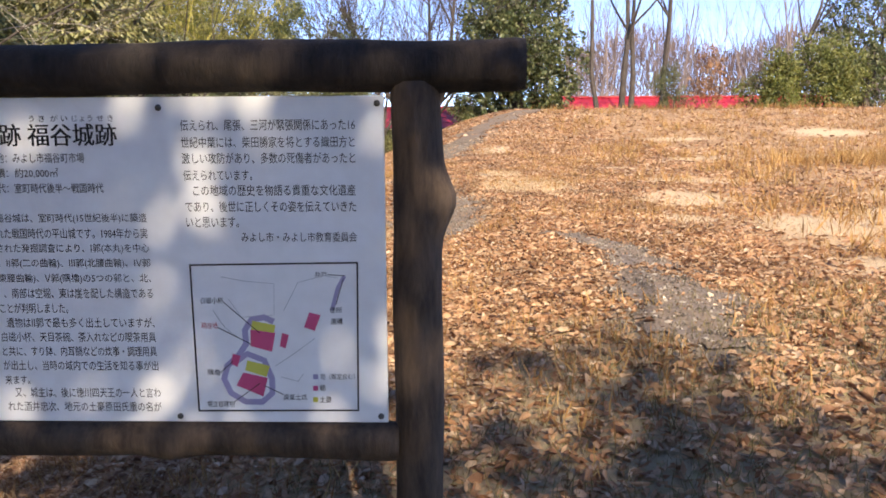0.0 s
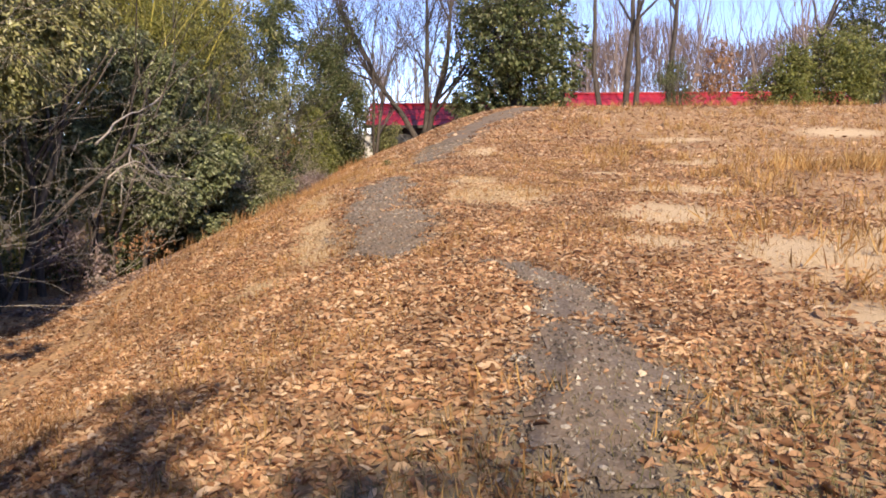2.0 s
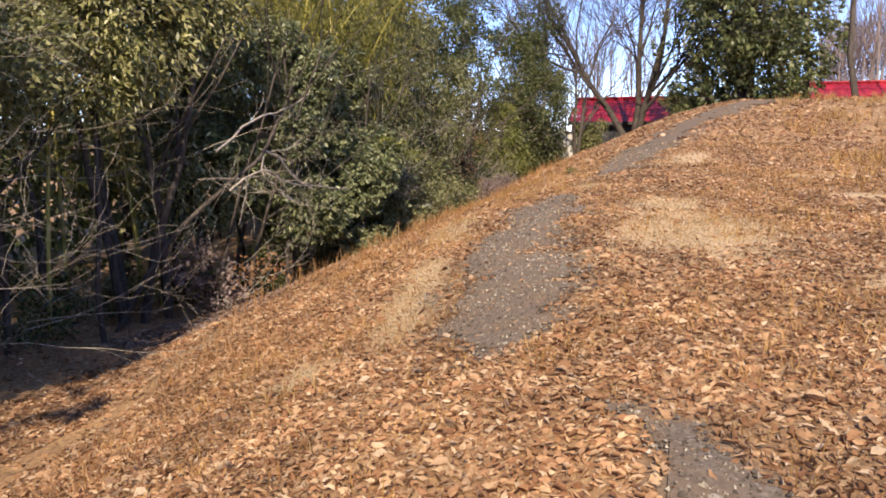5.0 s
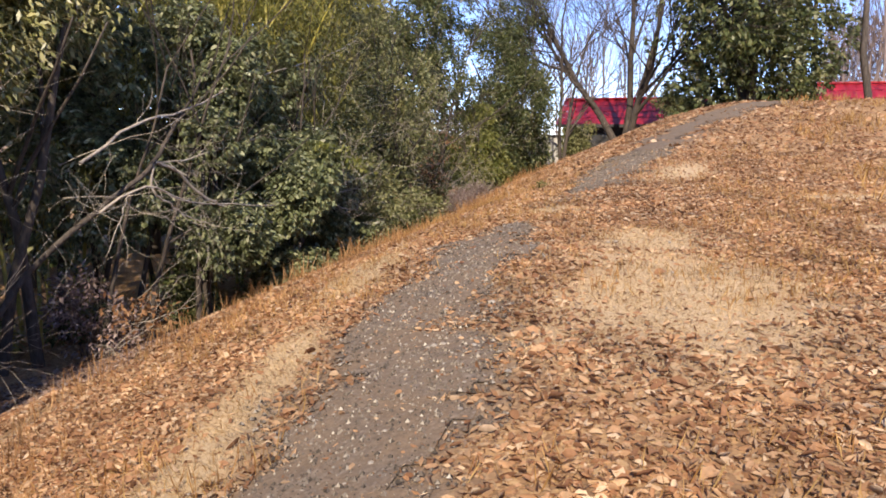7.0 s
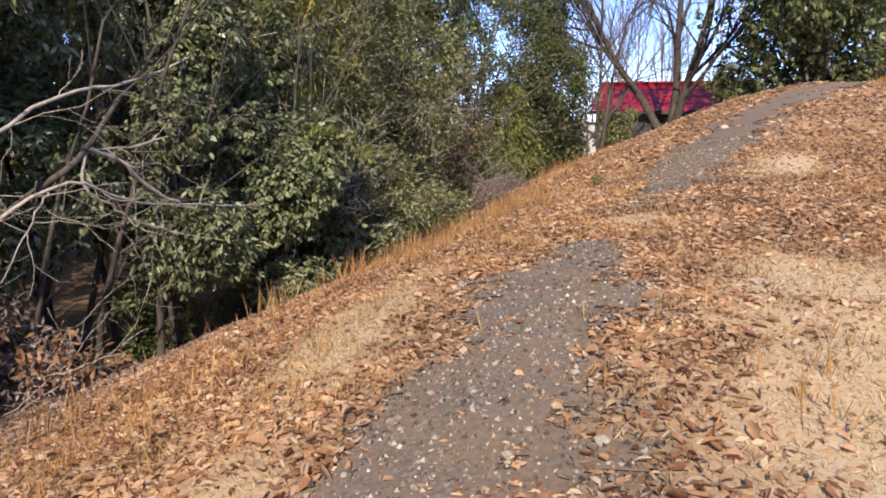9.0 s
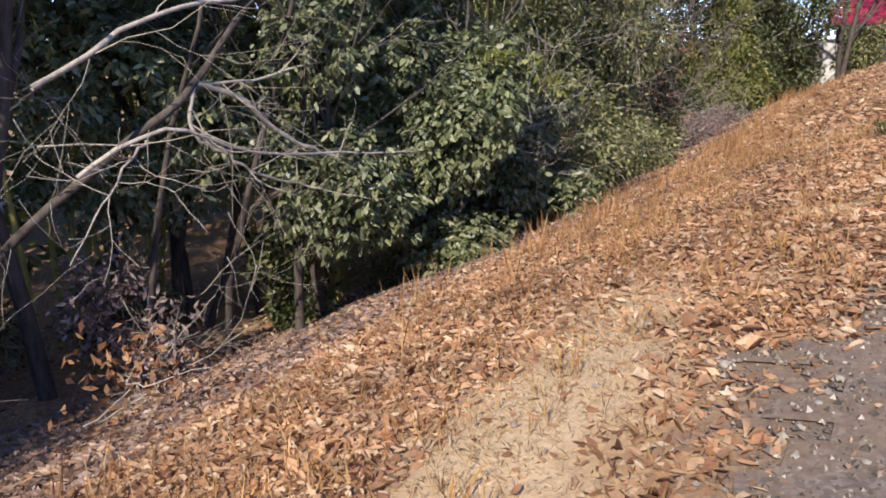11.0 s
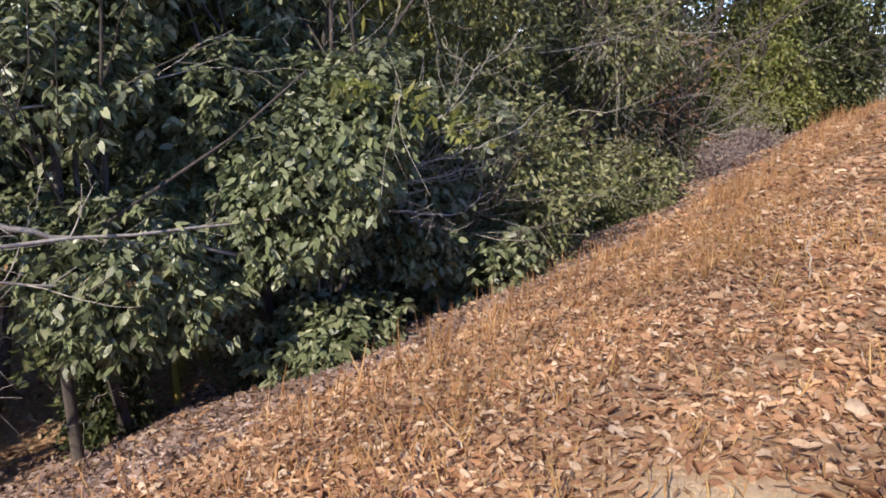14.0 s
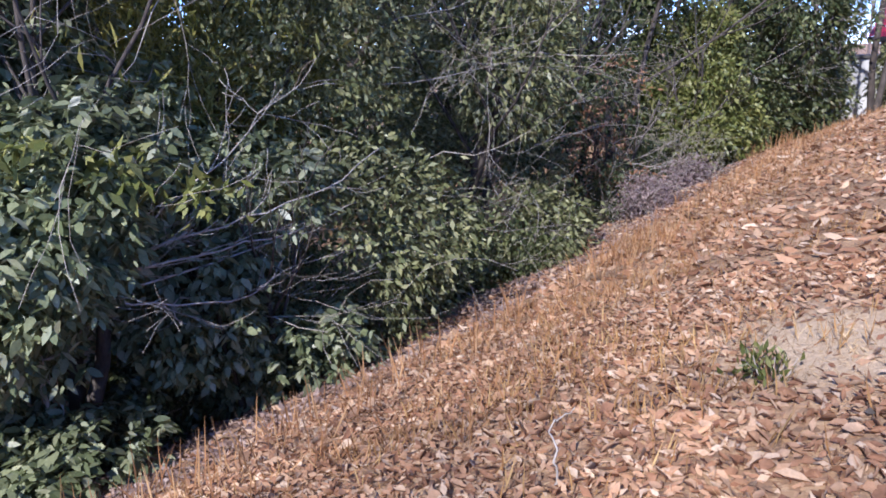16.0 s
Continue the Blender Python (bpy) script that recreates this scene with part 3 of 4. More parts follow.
def crown_leaves(rng, lumps, count, leaf, width, bunch=9, spread=0.16, droop=0.35, shell=0.35, make=blades, lit=None):
    """Leaves in bunches over the outside of several lumps of a crown."""
    lumps = np.array(lumps)
    area = lumps[:, 3] * lumps[:, 5]
    which = rng.choice(len(lumps), count // bunch, p=area / area.sum())
    d = unit(rng.normal(size=(len(which), 3)))
    if lit is not None:      # most leaves grow towards the open side
        side = d @ np.array(lit)
        d[side < -0.15] *= -1
    r = rng.uniform(1 - shell, 1.08, (len(which), 1))
    c = lumps[which, :3] + d * lumps[which, 3:] * r
    c += d * 0.25 * wobble(c, 2.7)[:, None]
    keep = wobble(c, 1.9) + 0.6 * wobble(c, 4.3) > -0.5
    c, d = c[keep], d[keep]
    if make is laurel:      # rosettes of hanging leaves at the twig ends
        pos = np.repeat(c, bunch, 0) + rng.normal(size=(len(c) * bunch, 3)) * 0.03
        turn = rng.uniform(0, 2 * math.pi, (len(pos), 1))
        out = np.concatenate([np.cos(turn), np.sin(turn), -rng.uniform(0.15, 1.3, turn.shape)], 1) + np.repeat(d, bunch, 0) * 0.45
        return make(rng, pos, out, leaf, width)
    pos = np.repeat(c, bunch, 0) + rng.normal(size=(len(c) * bunch, 3)) * spread * 0.6
    out = np.repeat(d, bunch, 0) * 0.7 + rng.normal(size=pos.shape) * 0.55 + np.array((0, 0, -droop))
    return make(rng, pos, out, leaf, width)


def crown_lumps(rng, x, y, z, h, r, low=0.12, n=9):
    """Lumps stacked in the outline of a crown from low * h up to h."""
    out = []
    for i in range(n):
        f = (i + 0.5) / n
        w = r * (0.55 + 0.55 * math.sin(math.pi * min(1, 0.25 + 0.7 * f)))
        a = rng.uniform(0, 2 * math.pi)
        s = rng.uniform(0.45, 0.7) * r * (1.0 - 0.35 * f)
        o = max(0.0, w - s) * rng.uniform(0.5, 1.0)
        out.append((x + math.cos(a) * o, y + math.sin(a) * o, z + h * low + (h * (1 - low) - s * 0.6) * f, s, s, s * rng.uniform(0.65, 0.95)))
    return out


def broadleaf(name, label, x, y, h, r, mat, count, leaf=0.12, width=0.2, low=0.1, seed=0, stems=3, bare=0, n=9, droop=0.35, group="", category="tree", trunk=0.09, level=2, make=blades, lit=None):
    """An evergreen with a few stems under a crown of leaf bunches; bare adds leafless twigs that stick out."""
    rng = np.random.default_rng(seed)
    z = ground_at(x, y)
    tree = tagged(new(name), label, category, group)
    tree.location = (x, y, z)
    verts, faces, ends = [], [], []
    for s in range(stems):
        a = rng.uniform(0, 6.28)
        at = Vector((math.cos(a) * 0.2 * min(1, stems - 1), math.sin(a) * 0.2 * min(1, stems - 1), -0.15))
        grow(rng, verts, faces, ends, at, (math.cos(a) * 0.25, math.sin(a) * 0.25, 1), h * rng.uniform(0.6, 0.85), trunk * h / 6, level, 0.22, 0.1, 4, 0.8, 7)
    under(tree, "trunk", mesh_of("trunk", verts, faces, BARK, True), "dark rough stems and limbs")
    lumps = crown_lumps(rng, 0, 0, 0, h, r, low, n)
    under(tree, "crown", quads_of("crown", crown_leaves(rng, lumps, count, leaf, width, droop=droop, make=make, lit=lit), mat, 6 if make is laurel else 4))
    if bare:
        for s in range(bare):
            verts, faces, ends = [], [], []
            a = rng.uniform(-1.4, 1.3)
            at = Vector((0.55 * r * math.cos(a), 0.6 * r * math.sin(a), h * rng.uniform(0.08, 0.55)))
            grow(rng, verts, faces, ends, at, (math.cos(a) + 0.2, math.sin(a) * 1.2 + 0.3, rng.uniform(-0.1, 0.5)), r * rng.uniform(0.7, 1.0), 0.009, 2, 0.4, 0.0, 4, 0.7, 4, 0.002)
            under(tree, "bare_branch", mesh_of("bare_branch", verts, faces, TWIG, True), "leafless grey branch")
    return tree


def bare_tree(name, label, x, y, h, seed, radius=0.12, stems=1, lean=(0, 0), level=3, kids=4, mat=None, group="", spread=0.75, first=0.35):
    rng = np.random.default_rng(seed)
    tree = tagged(new(name), label, "tree", group)
    tree.location = (x, y, ground_at(x, y))
    for s in range(stems):
        verts, faces, ends = [], [], []
        a = 2.4 * s + seed
        way = (lean[0] + (0.32 * math.cos(a) if stems > 1 else 0), lean[1] + (0.2 * math.sin(a) if stems > 1 else 0), 1)
        grow(rng, verts, faces, ends, Vector((0.1 * math.cos(a) * (stems - 1), 0.1 * math.sin(a) * (stems - 1), -0.2)), way, h * rng.uniform(0.85, 1.0), radius, level, 0.2, 0.06, kids, spread, 8, 0.009, first)
        under(tree, "trunk", mesh_of("trunk", verts, faces, mat or BARK, True))
    return tree


EDGE = "trees along the forest edge"
for tag, x, y, h, r, mat, count, leaf, width, low, bare in (
        # unseen, set forward so that its shadow darkens the forest foot
        ("unseen dark green broadleaf evergreen shading the forest edge", -7.0, 5.0, 8.5, 2.5, GREEN, 16000, 0.13, 0.2, 0.42, 5),
        ("dark broadleaf evergreen tangled with leafless twigs", -7.1, 9.0, 8.0, 2.4, GREEN, 20000, 0.12, 0.2, 0.45, 12),
        ("dark green evergreen with bare twigs low down", -8.2, 12.4, 7.4, 2.3, OLIVE, 18000, 0.12, 0.2, 0.46, 11),
        ("tall evergreen with pale silvery-green drooping leaves", -8.2, 16.6, 9.8, 2.4, PALE, 36000, 0.15, 0.16, 0.42, 4),
        ("dark evergreen with an open foot and visible trunks", -8.4, 19.5, 6.6, 2.1, LAUREL, 36000, 0.12, 0.19, 0.36, 3),
        ("glossy evergreen with a clear foot above the leaf litter", -7.0, 20.7, 5.9, 1.6, LAUREL, 32000, 0.12, 0.19, 0.25, 0),
        ("olive-green small-leaved evergreen with leafless twigs", -7.1, 25.4, 8.2, 2.3, OLIVE, 34000, 0.10, 0.2, 0.0, 10),
        ("dark green evergreen leaning out over the slope", -7.2, 29.0, 7.8, 2.3, OLIVE, 32000, 0.11, 0.2, 0.05, 8),
        ("tall dark evergreen behind a withered shrub", -7.7, 33.4, 9.2, 2.4, GREEN, 24000, 0.14, 0.2, 0.1, 3),
        ("tall dark evergreen behind a yellow-green shrub", -7.0, 36.2, 9.2, 2.4, GREEN, 26000, 0.14, 0.2, 0.1, 2),
        ("dark green rounded evergreen tree", -5.3, 38.2, 7.8, 2.6, GREEN, 30000, 0.13, 0.2, 0.04, 2),
        ("dark green evergreen tree beside a white shed", -5.6, 42.0, 7.6, 2.2, GREEN, 22000, 0.14, 0.2, 0.12, 3)):
    broadleaf("evergreen_tree", tag, x, y, h, r, mat, count, leaf, width, low, int(y * 7), bare=bare, group=EDGE, n=13, droop=0.7 if mat is PALE else 0.5, make=laurel if 18 < y < 22 else blades, lit=(0.75, -0.5, 0.43), trunk=0.055)
glossy = None
for tag, x, y, h, r, mat, count, leaf, bare in (
        ("large-leaved glossy evergreen shrub at the foot of the slope", -6.5, 22.3, 5.6, 1.75, LAUREL, 38000, 0.12, 0),
        ("low large-leaved evergreen shrub spreading over the litter", -5.95, 24.0, 2.7, 1.25, LAUREL, 13000, 0.125, 1),
        ("withered reddish-brown shrub tangled with bare twigs", -6.5, 32.6, 3.0, 1.3, RUST, 1500, 0.11, 26),
        ("bright yellow-green evergreen shrub", -5.7, 34.9, 3.6, 1.35, LIME, 13000, 0.12, 0)):
    made = broadleaf("withered_shrub" if mat is RUST else "evergreen_shrub", tag, x, y, h, r, mat, count, leaf, 0.2, 0.02, int(y * 5), bare=bare, group=EDGE, n=11, category="shrub", droop=0.5, make=laurel if mat is LAUREL else blades, lit=(0.75, -0.5, 0.43))
    glossy = made if y == 22.3 else glossy
rng = np.random.default_rng(15)
FOOT = ((6, -8.2), (14, -8.2), (16, -8.8), (18.5, -8.8), (20.2, -7.6), (21, -6.6), (23, -6.1), (26, -5.8), (30, -5.75), (36, -5.6), (42, -5.6))
for i in range(24):
    y = 6.0 + i * 1.45 + rng.uniform(-0.3, 0.3)
    broadleaf("undergrowth_shrub", "low dark green undergrowth at the forest foot", lerp(y, FOOT) - rng.uniform(0, 0.5), y, rng.uniform(0.9, 1.7), rng.uniform(0.55, 0.8), (GREEN, GREEN, OLIVE)[i % 3], 3000 if y > 20 else 1000, 0.085 if y > 22 else 0.12, 0.2, 0.0, 300 + i,
              bare=4 if y < 18 else i % 3, n=6, group="undergrowth along the forest foot", category="shrub", trunk=0.05, level=1)
for i in range(9):
    broadleaf("evergreen_tree", "tall shaded evergreen deeper in the forest", -12.4 - (i % 3) * 0.9, 2.0 + i * 5.2, 10.5 + (i * 37 % 5) * 0.4, 3.4, GREEN if i % 2 else OLIVE, 7000, 0.26, 0.22, 0.12, 20 + i, stems=2, group="trees deeper in the forest", level=1)
# unseen trees, added to block the sun from the forest foot
for i, (x, y) in enumerate(((-6.2, 2.2), (-11.5, -2.5), (-8.4, 4.2), (-14.5, -5.0), (-10.5, 1.5), (-16.5, 0.5))):
    broadleaf("evergreen_tree", "unseen tall dense evergreen added to shade the forest floor", x, y, 12.0 + i % 3 * 0.4, 3.1, GREEN, 10000, 0.26, 0.24, 0.25, 820 + i, stems=2, group="trees deeper in the forest", level=1, n=14)


def bamboo(x, y, h, seed, count):
    """A clump of bamboo: jointed culms and feathery leaves."""
    rng = np.random.default_rng(seed)
    clump = tagged(new("bamboo_clump"), "tall yellow-green bamboo clump behind the edge trees", "bamboo")
    clump.location = (x, y, ground_at(x, y))
    pos, out = [], []
    for c in range(9):
        dx, dy = rng.normal(size=2) * (0.6, 0.9)
        lean = rng.normal(size=2) * 0.05
        hh = h * rng.uniform(0.8, 1.05)
        pts, rad = [], []
        for s in range(25):
            f = s / 24
            bend = f ** 3 * 1.2
            pts.append((dx + (lean[0] * f + lean[0] * bend * 2) * hh, dy + (lean[1] * f + lean[1] * bend * 2) * hh, hh * (f - 0.08 * bend)))
            rad.append((0.035 if s % 2 else 0.041) * (1.1 - 0.85 * f))
        verts, faces = [], []
        tube(verts, faces, pts, rad, 7)
        under(clump, "culm", mesh_of("culm", verts, faces, CULM, True))
        for k in range(count // 9 // 8):
            f = rng.uniform(0.3, 1.0)
            q = np.array(pts[min(24, int(f * 24))]) + rng.normal(size=3) * (0.55, 0.55, 0.3) * (1.3 - 0.6 * f)
            pos += [q + rng.normal(size=3) * 0.12 for _ in range(8)]
            out += [rng.normal(size=3) * 0.5 + (0, 0, -0.6) for _ in range(8)]
    under(clump, "crown", quads_of("crown", blades(rng, np.array(pos), np.array(out), 0.17, 0.08), BAMBOO), "feathery yellow-green leaves")


for i, (x, y, h) in enumerate(((-8.0, 22.0, 9.6), (-8.1, 24.4, 10.2), (-8.9, 27.4, 9.6), (-9.4, 18.4, 10.0), (-9.8, 13.6, 9.8), (-9.9, 8.0, 9.2))):
    bamboo(x, y, h, 40 + i, 20000 if i < 3 else 9000)



def arched(tree, name, pts, radius, seed, twigs=9, label=""):
    """A limb bent along pts, with side twigs."""
    rng = np.random.default_rng(seed)
    v = [Vector(p) for p in pts]
    fine = []
    for i in range(len(v) - 1):
        a, b2, c2, d2 = v[max(i - 1, 0)], v[i], v[i + 1], v[min(i + 2, len(v) - 1)]
        for k in range(4):
            u = k / 4
            fine.append(0.5 * ((2 * b2) + (c2 - a) * u + (2 * a - 5 * b2 + 4 * c2 - d2) * u * u + (3 * b2 - a - 3 * c2 + d2) * u ** 3) + Vector(rng.normal(size=3)) * 0.012)
    fine.append(v[-1])
    n = len(fine)
    rad = [radius * (1 - 0.66 * i / (n - 1)) for i in range(n)]
    verts, faces = [], []
    tube(verts, faces, fine, rad, 7)
    for k in range(twigs):
        i = int(rng.uniform(0.15, 0.98) * (n - 1))
        d = (fine[min(i + 1, n - 1)] - fine[max(i - 1, 0)]).normalized()
        side = Vector(rng.normal(size=3))
        grow(rng, verts, faces, [], fine[i], d + side * 0.5, rng.uniform(0.35, 0.9), min(0.008, rad[i] * 0.4 + 0.002), 1, 0.35, 0.05, 3, 0.7, 4)
    under(tree, name, mesh_of(name, verts, faces, TWIG if radius < 0.05 else BARK, True), label)


arch = tagged(new("bare_tree"), "leaning leafless tree with pale arching branches over the slope", "tree")
arched(arch, "trunk", ((-8.0, 15.8, ground_at(-8.0, 15.8) - 0.2), (-7.3, 16.6, 0.0), (-6.5, 17.55, 1.05), (-6.2, 18.11, 1.56), (-6.2, 18.58, 2.06), (-6.3, 19.3, 2.6), (-6.6, 20.6, 3.6)), 0.052, 1, 5, "dark leaning trunk")
for k, (pts, r) in enumerate(((((-6.2, 18.11, 1.56), (-6.15, 18.51, 1.44), (-6.1, 19.0, 1.1), (-6.05, 19.45, 0.84), (-6.0, 20.05, 0.65), (-5.9, 21.4, 0.28), (-5.7, 22.2, 0.2), (-5.6, 22.6, 0.75)), 0.03),
                              (((-6.2, 18.11, 1.56), (-6.2, 18.03, 1.29), (-6.2, 18.14, 1.07), (-6.15, 18.4, 0.9), (-6.1, 18.74, 0.68), (-6.1, 19.24, 0.52), (-6.1, 19.75, 0.34)), 0.024),
                              (((-6.3, 16.67, 1.6), (-6.2, 17.74, 2.14), (-6.2, 18.98, 2.38), (-6.2, 20.91, 3.01), (-6.1, 23.18, 3.51), (-6.0, 24.89, 3.98)), 0.024),
                              (((-6.2, 16.9, 0.9), (-5.9, 17.53, 1.24), (-5.85, 18.45, 0.96), (-5.8, 20.07, 0.75), (-5.6, 22.2, 0.6), (-5.3, 24.2, 0.75)), 0.02),
                              (((-6.2, 18.11, 1.56), (-6.15, 18.78, 1.58), (-6.1, 19.46, 1.69), (-6.1, 20.41, 1.81), (-6.0, 21.13, 2.02)), 0.016),
                              (((-6.3, 17.63, 1.09), (-6.1, 17.3, 1.0), (-5.9, 16.9, 0.7), (-5.8, 16.5, 0.35)), 0.014))):
    arched(arch, "bare_branch", pts, r, 30 + k, 7, "pale leafless arching branch")
fan = tagged(new("bare_shrub"), "leafless shrub with pale twigs fanning over the slope", "shrub")
arched(fan, "stem", ((-6.2, 22.3, ground_at(-6.2, 22.3) - 0.1), (-5.9, 22.1, 0.2), (-5.5, 22.3, 0.75), (-5.35, 22.64, 0.92)), 0.02, 50, 3)
for k, pts in enumerate((((-5.4, 22.5, 0.85), (-5.3, 22.87, 0.95), (-5.2, 23.51, 1.03), (-5.2, 24.4, 1.15), (-5.2, 25.16, 1.42)), ((-5.5, 22.3, 0.7), (-5.3, 22.68, 0.51), (-5.2, 23.5, 0.38), (-5.2, 23.9, 0.62)),
                         ((-5.45, 22.4, 0.8), (-5.3, 23.1, 0.8), (-5.25, 24.0, 0.8), (-5.2, 24.8, 0.95)), ((-5.45, 22.4, 0.8), (-5.35, 22.9, 1.2), (-5.3, 23.4, 1.5), (-5.3, 23.9, 1.9)))):
    arched(fan, "bare_branch", pts, 0.011, 60 + k, 7)
for k, (x, y, h, r) in enumerate(((-6.8, 19.9, 5.6, 0.06), (-7.3, 19.2, 6.0, 0.05), (-8.0, 17.4, 7.0, 0.1), (-7.6, 15.2, 5.5, 0.05), (-8.4, 14.0, 6.0, 0.06), (-7.4, 18.2, 5.5, 0.045), (-8.8, 18.8, 6.5, 0.07), (-8.2, 20.6, 6.0, 0.05), (-7.7, 12.0, 5.5, 0.06), (-9.6, 16.2, 6.5, 0.08), (-9.2, 20.0, 6.0, 0.06), (-7.9, 10.2, 5.5, 0.05))):
    bare_tree("slender_tree", "slender dark trunk standing in the open understorey", x, y, h, 130 + k, r, 1, (0.03 * (k % 3 - 1), 0.04), 1, 4, group="trunks in the understorey")
dead = tagged(new("dead_branch"), "fallen dead branch with a few reddish withered leaves", "branch")
for k, pts in enumerate((((-5.9, 16.5, -0.98), (-5.5, 16.8, -0.6), (-5.35, 17.0, -0.3), (-5.2, 17.3, 0.0)), ((-5.8, 16.6, -0.94), (-5.4, 17.1, -0.6), (-5.15, 17.35, -0.4), (-5.0, 17.6, -0.25)), ((-5.6, 16.7, -0.6), (-5.1, 16.6, -0.45), (-4.7, 16.9, -0.3)))):
    arched(dead, "bare_branch", pts, 0.007, 70 + k, 1)
rng = np.random.default_rng(78)
p = np.array((-5.5, 16.7, -0.45)) + rng.normal(size=(170, 3)) * (0.3, 0.25, 0.13)
under(dead, "withered_leaves", quads_of("withered_leaves", blades(rng, p, rng.normal(size=p.shape) + (0, 0, -0.5), 0.1, 0.2), RUST))
broadleaf("withered_shrub", "dry shrub with pale pinkish withered leaves in the forest shade", -7.5, 18.0, 1.5, 0.8, MAUVE_TWIG, 1500, 0.11, 0.17, 0.2, 771, bare=4, n=7, category="shrub", trunk=0.03)
for x, y, h, r in ((-5.1, 31.6, 0.6, 0.5), (-5.0, 33.2, 0.45, 0.5)):
    broadleaf("dry_shrub", "low mauve-grey dry shrub on the slope", x, y, h, r, MAUVE_TWIG, 3600, 0.07, 0.16, 0.0, int(y * 9), bare=6, n=6, category="shrub", trunk=0.03)
young = np.random.default_rng(79)
for at, n in (((-5.05, 22.4, 1.57), 90), ((-4.85, 22.9, 1.37), 70), ((-5.2, 21.9, 1.75), 40)):
    p = np.array(at) + young.normal(size=(n, 3)) * (0.1, 0.13, 0.08)
    shoot = tagged(under(glossy, "young_shoot", quads_of("young_shoot", blades(young, p - np.array(glossy.location), young.normal(size=p.shape) * 0.6 + (0.4, -0.2, -0.2), 0.15, 0.2), LIME), "bright yellow-green young leaves"), kind="stuff")
# a weed and a dry stalk beside the path
weed = tagged(new("weed"), "small bright green leafy weed among fallen leaves", "plant")
p = np.array((-1.04, 22.9, ground_at(-1.04, 22.9))) + young.normal(size=(120, 3)) * (0.06, 0.06, 0.0) + young.uniform(0, 1, (120, 1)) * (0, 0, 0.13)
under(weed, "foliage", quads_of("foliage", blades(young, p, young.normal(size=p.shape) * 0.5 + (0, 0, 0.9), 0.055, 0.18), LIME))
verts, faces = [], []
for k in range(5):
    tube(verts, faces, [(-1.04 + 0.02 * k, 22.9, ground_at(-1.04, 22.9) - 0.02), (-1.08 + 0.04 * k, 22.88 + 0.02 * k, ground_at(-1.04, 22.9) + 0.12)], [0.004, 0.002], 4)
under(weed, "stem", mesh_of("stem", verts, faces, TWIG))
stalk = tagged(new("dry_stalk"), "single pale dry plant stalk standing in the leaves", "plant")
z = ground_at(-1.49, 21.87)
arched(stalk, "stem", ((-1.49, 21.87, z - 0.03), (-1.47, 21.88, z + 0.12), (-1.49, 21.9, z + 0.25), (-1.42, 21.92, z + 0.33)), 0.006, 81, 0)

# trees beyond the crest
broadleaf("evergreen_tree", "large dense dark green broadleaf tree on the crest", 3.9, 39.4, 9.0, 4.3, GREEN, 34000, 0.22, 0.24, 0.02, 60, stems=4, n=16, trunk=0.13)
broadleaf("evergreen_shrub", "small bushy dark green conifer on the crest", 10.2, 35.2, 2.1, 0.95, GREEN, 6000, 0.09, 0.14, 0.02, 61, n=7, category="shrub", droop=-0.4)
broadleaf("evergreen_shrub", "rounded yellow-green bush on the crest", 15.2, 36.2, 2.7, 1.5, LIME, 9000, 0.14, 0.22, 0.05, 62, n=9, category="shrub")
broadleaf("evergreen_shrub", "broad yellow-green bush on the crest", 18.2, 37.6, 3.6, 2.3, LIME, 14000, 0.15, 0.22, 0.08, 63, n=12, category="shrub")
broadleaf("evergreen_tree", "tall dark green tree behind the bushes", 22.0, 41.0, 8.0, 2.8, GREEN, 12000, 0.2, 0.22, 0.15, 64)
broadleaf("sapling", "young tree with sparse orange withered leaves", 13.0, 38.0, 3.2, 1.1, RUST, 1100, 0.16, 0.22, 0.15, 65, stems=2, trunk=0.04)
broadleaf("evergreen_shrub", "low green shrub at the foot of a tree", 1.4, 39.6, 1.4, 1.0, OLIVE, 4500, 0.12, 0.2, 0.02, 66, n=6, category="shrub")
broadleaf("evergreen_shrub", "low green shrub beside the white shed", -2.6, 41.0, 1.7, 0.9, OLIVE, 4500, 0.12, 0.2, 0.02, 67, n=6, category="shrub")
bare_tree("bare_tree", "leafless tree forking into several stems", -0.85, 41.0, 9.5, 3, 0.16, 3, kids=7, first=0.14)
bare_tree("bare_tree", "slender leafless tree near the white shed", -3.2, 39.5, 7.5, 5, 0.08, 2, kids=7, first=0.12)
for i, (x, y, h, r) in enumerate(((7.4, 37.2, 10, 0.13), (8.7, 38.0, 11, 0.16), (9.4, 39.0, 10, 0.15), (10.8, 38.5, 10, 0.15), (6.2, 41.0, 9, 0.10), (5.6, 43.5, 10, 0.12), (17.4, 38.6, 9, 0.12), (12.2, 42.0, 9, 0.10))):
    bare_tree("bare_tree", "leafless grey-brown tree on the crest", x, y, h, 70 + i, r, 1, (0.06 * (i % 3 - 1), 0), kids=6, group="bare trees on the crest")

# far winter woods: one thicket of leafless trees
rng = np.random.default_rng(90)
verts, faces = [], []
for i in range(165):
    x, y = rng.uniform(-12, 75), rng.uniform(58, 84)
    grow(rng, verts, faces, [], Vector((x, y, ground_at(x, y) - 0.3)), (rng.normal() * 0.06, 0, 1), rng.uniform(7, 11.5), rng.uniform(0.08, 0.15), 2, 0.14, 0.12, 5, 0.5, 4)
FARWOOD = bark("far_bark", (0.13, 0.10, 0.095), (0.30, 0.24, 0.22), 3)
tagged(new("far_woods", mesh_of("far_woods", verts, faces, FARWOOD)), "distant leafless greyish-brown winter woods", "woods", kind="stuff")
rng = np.random.default_rng(91)
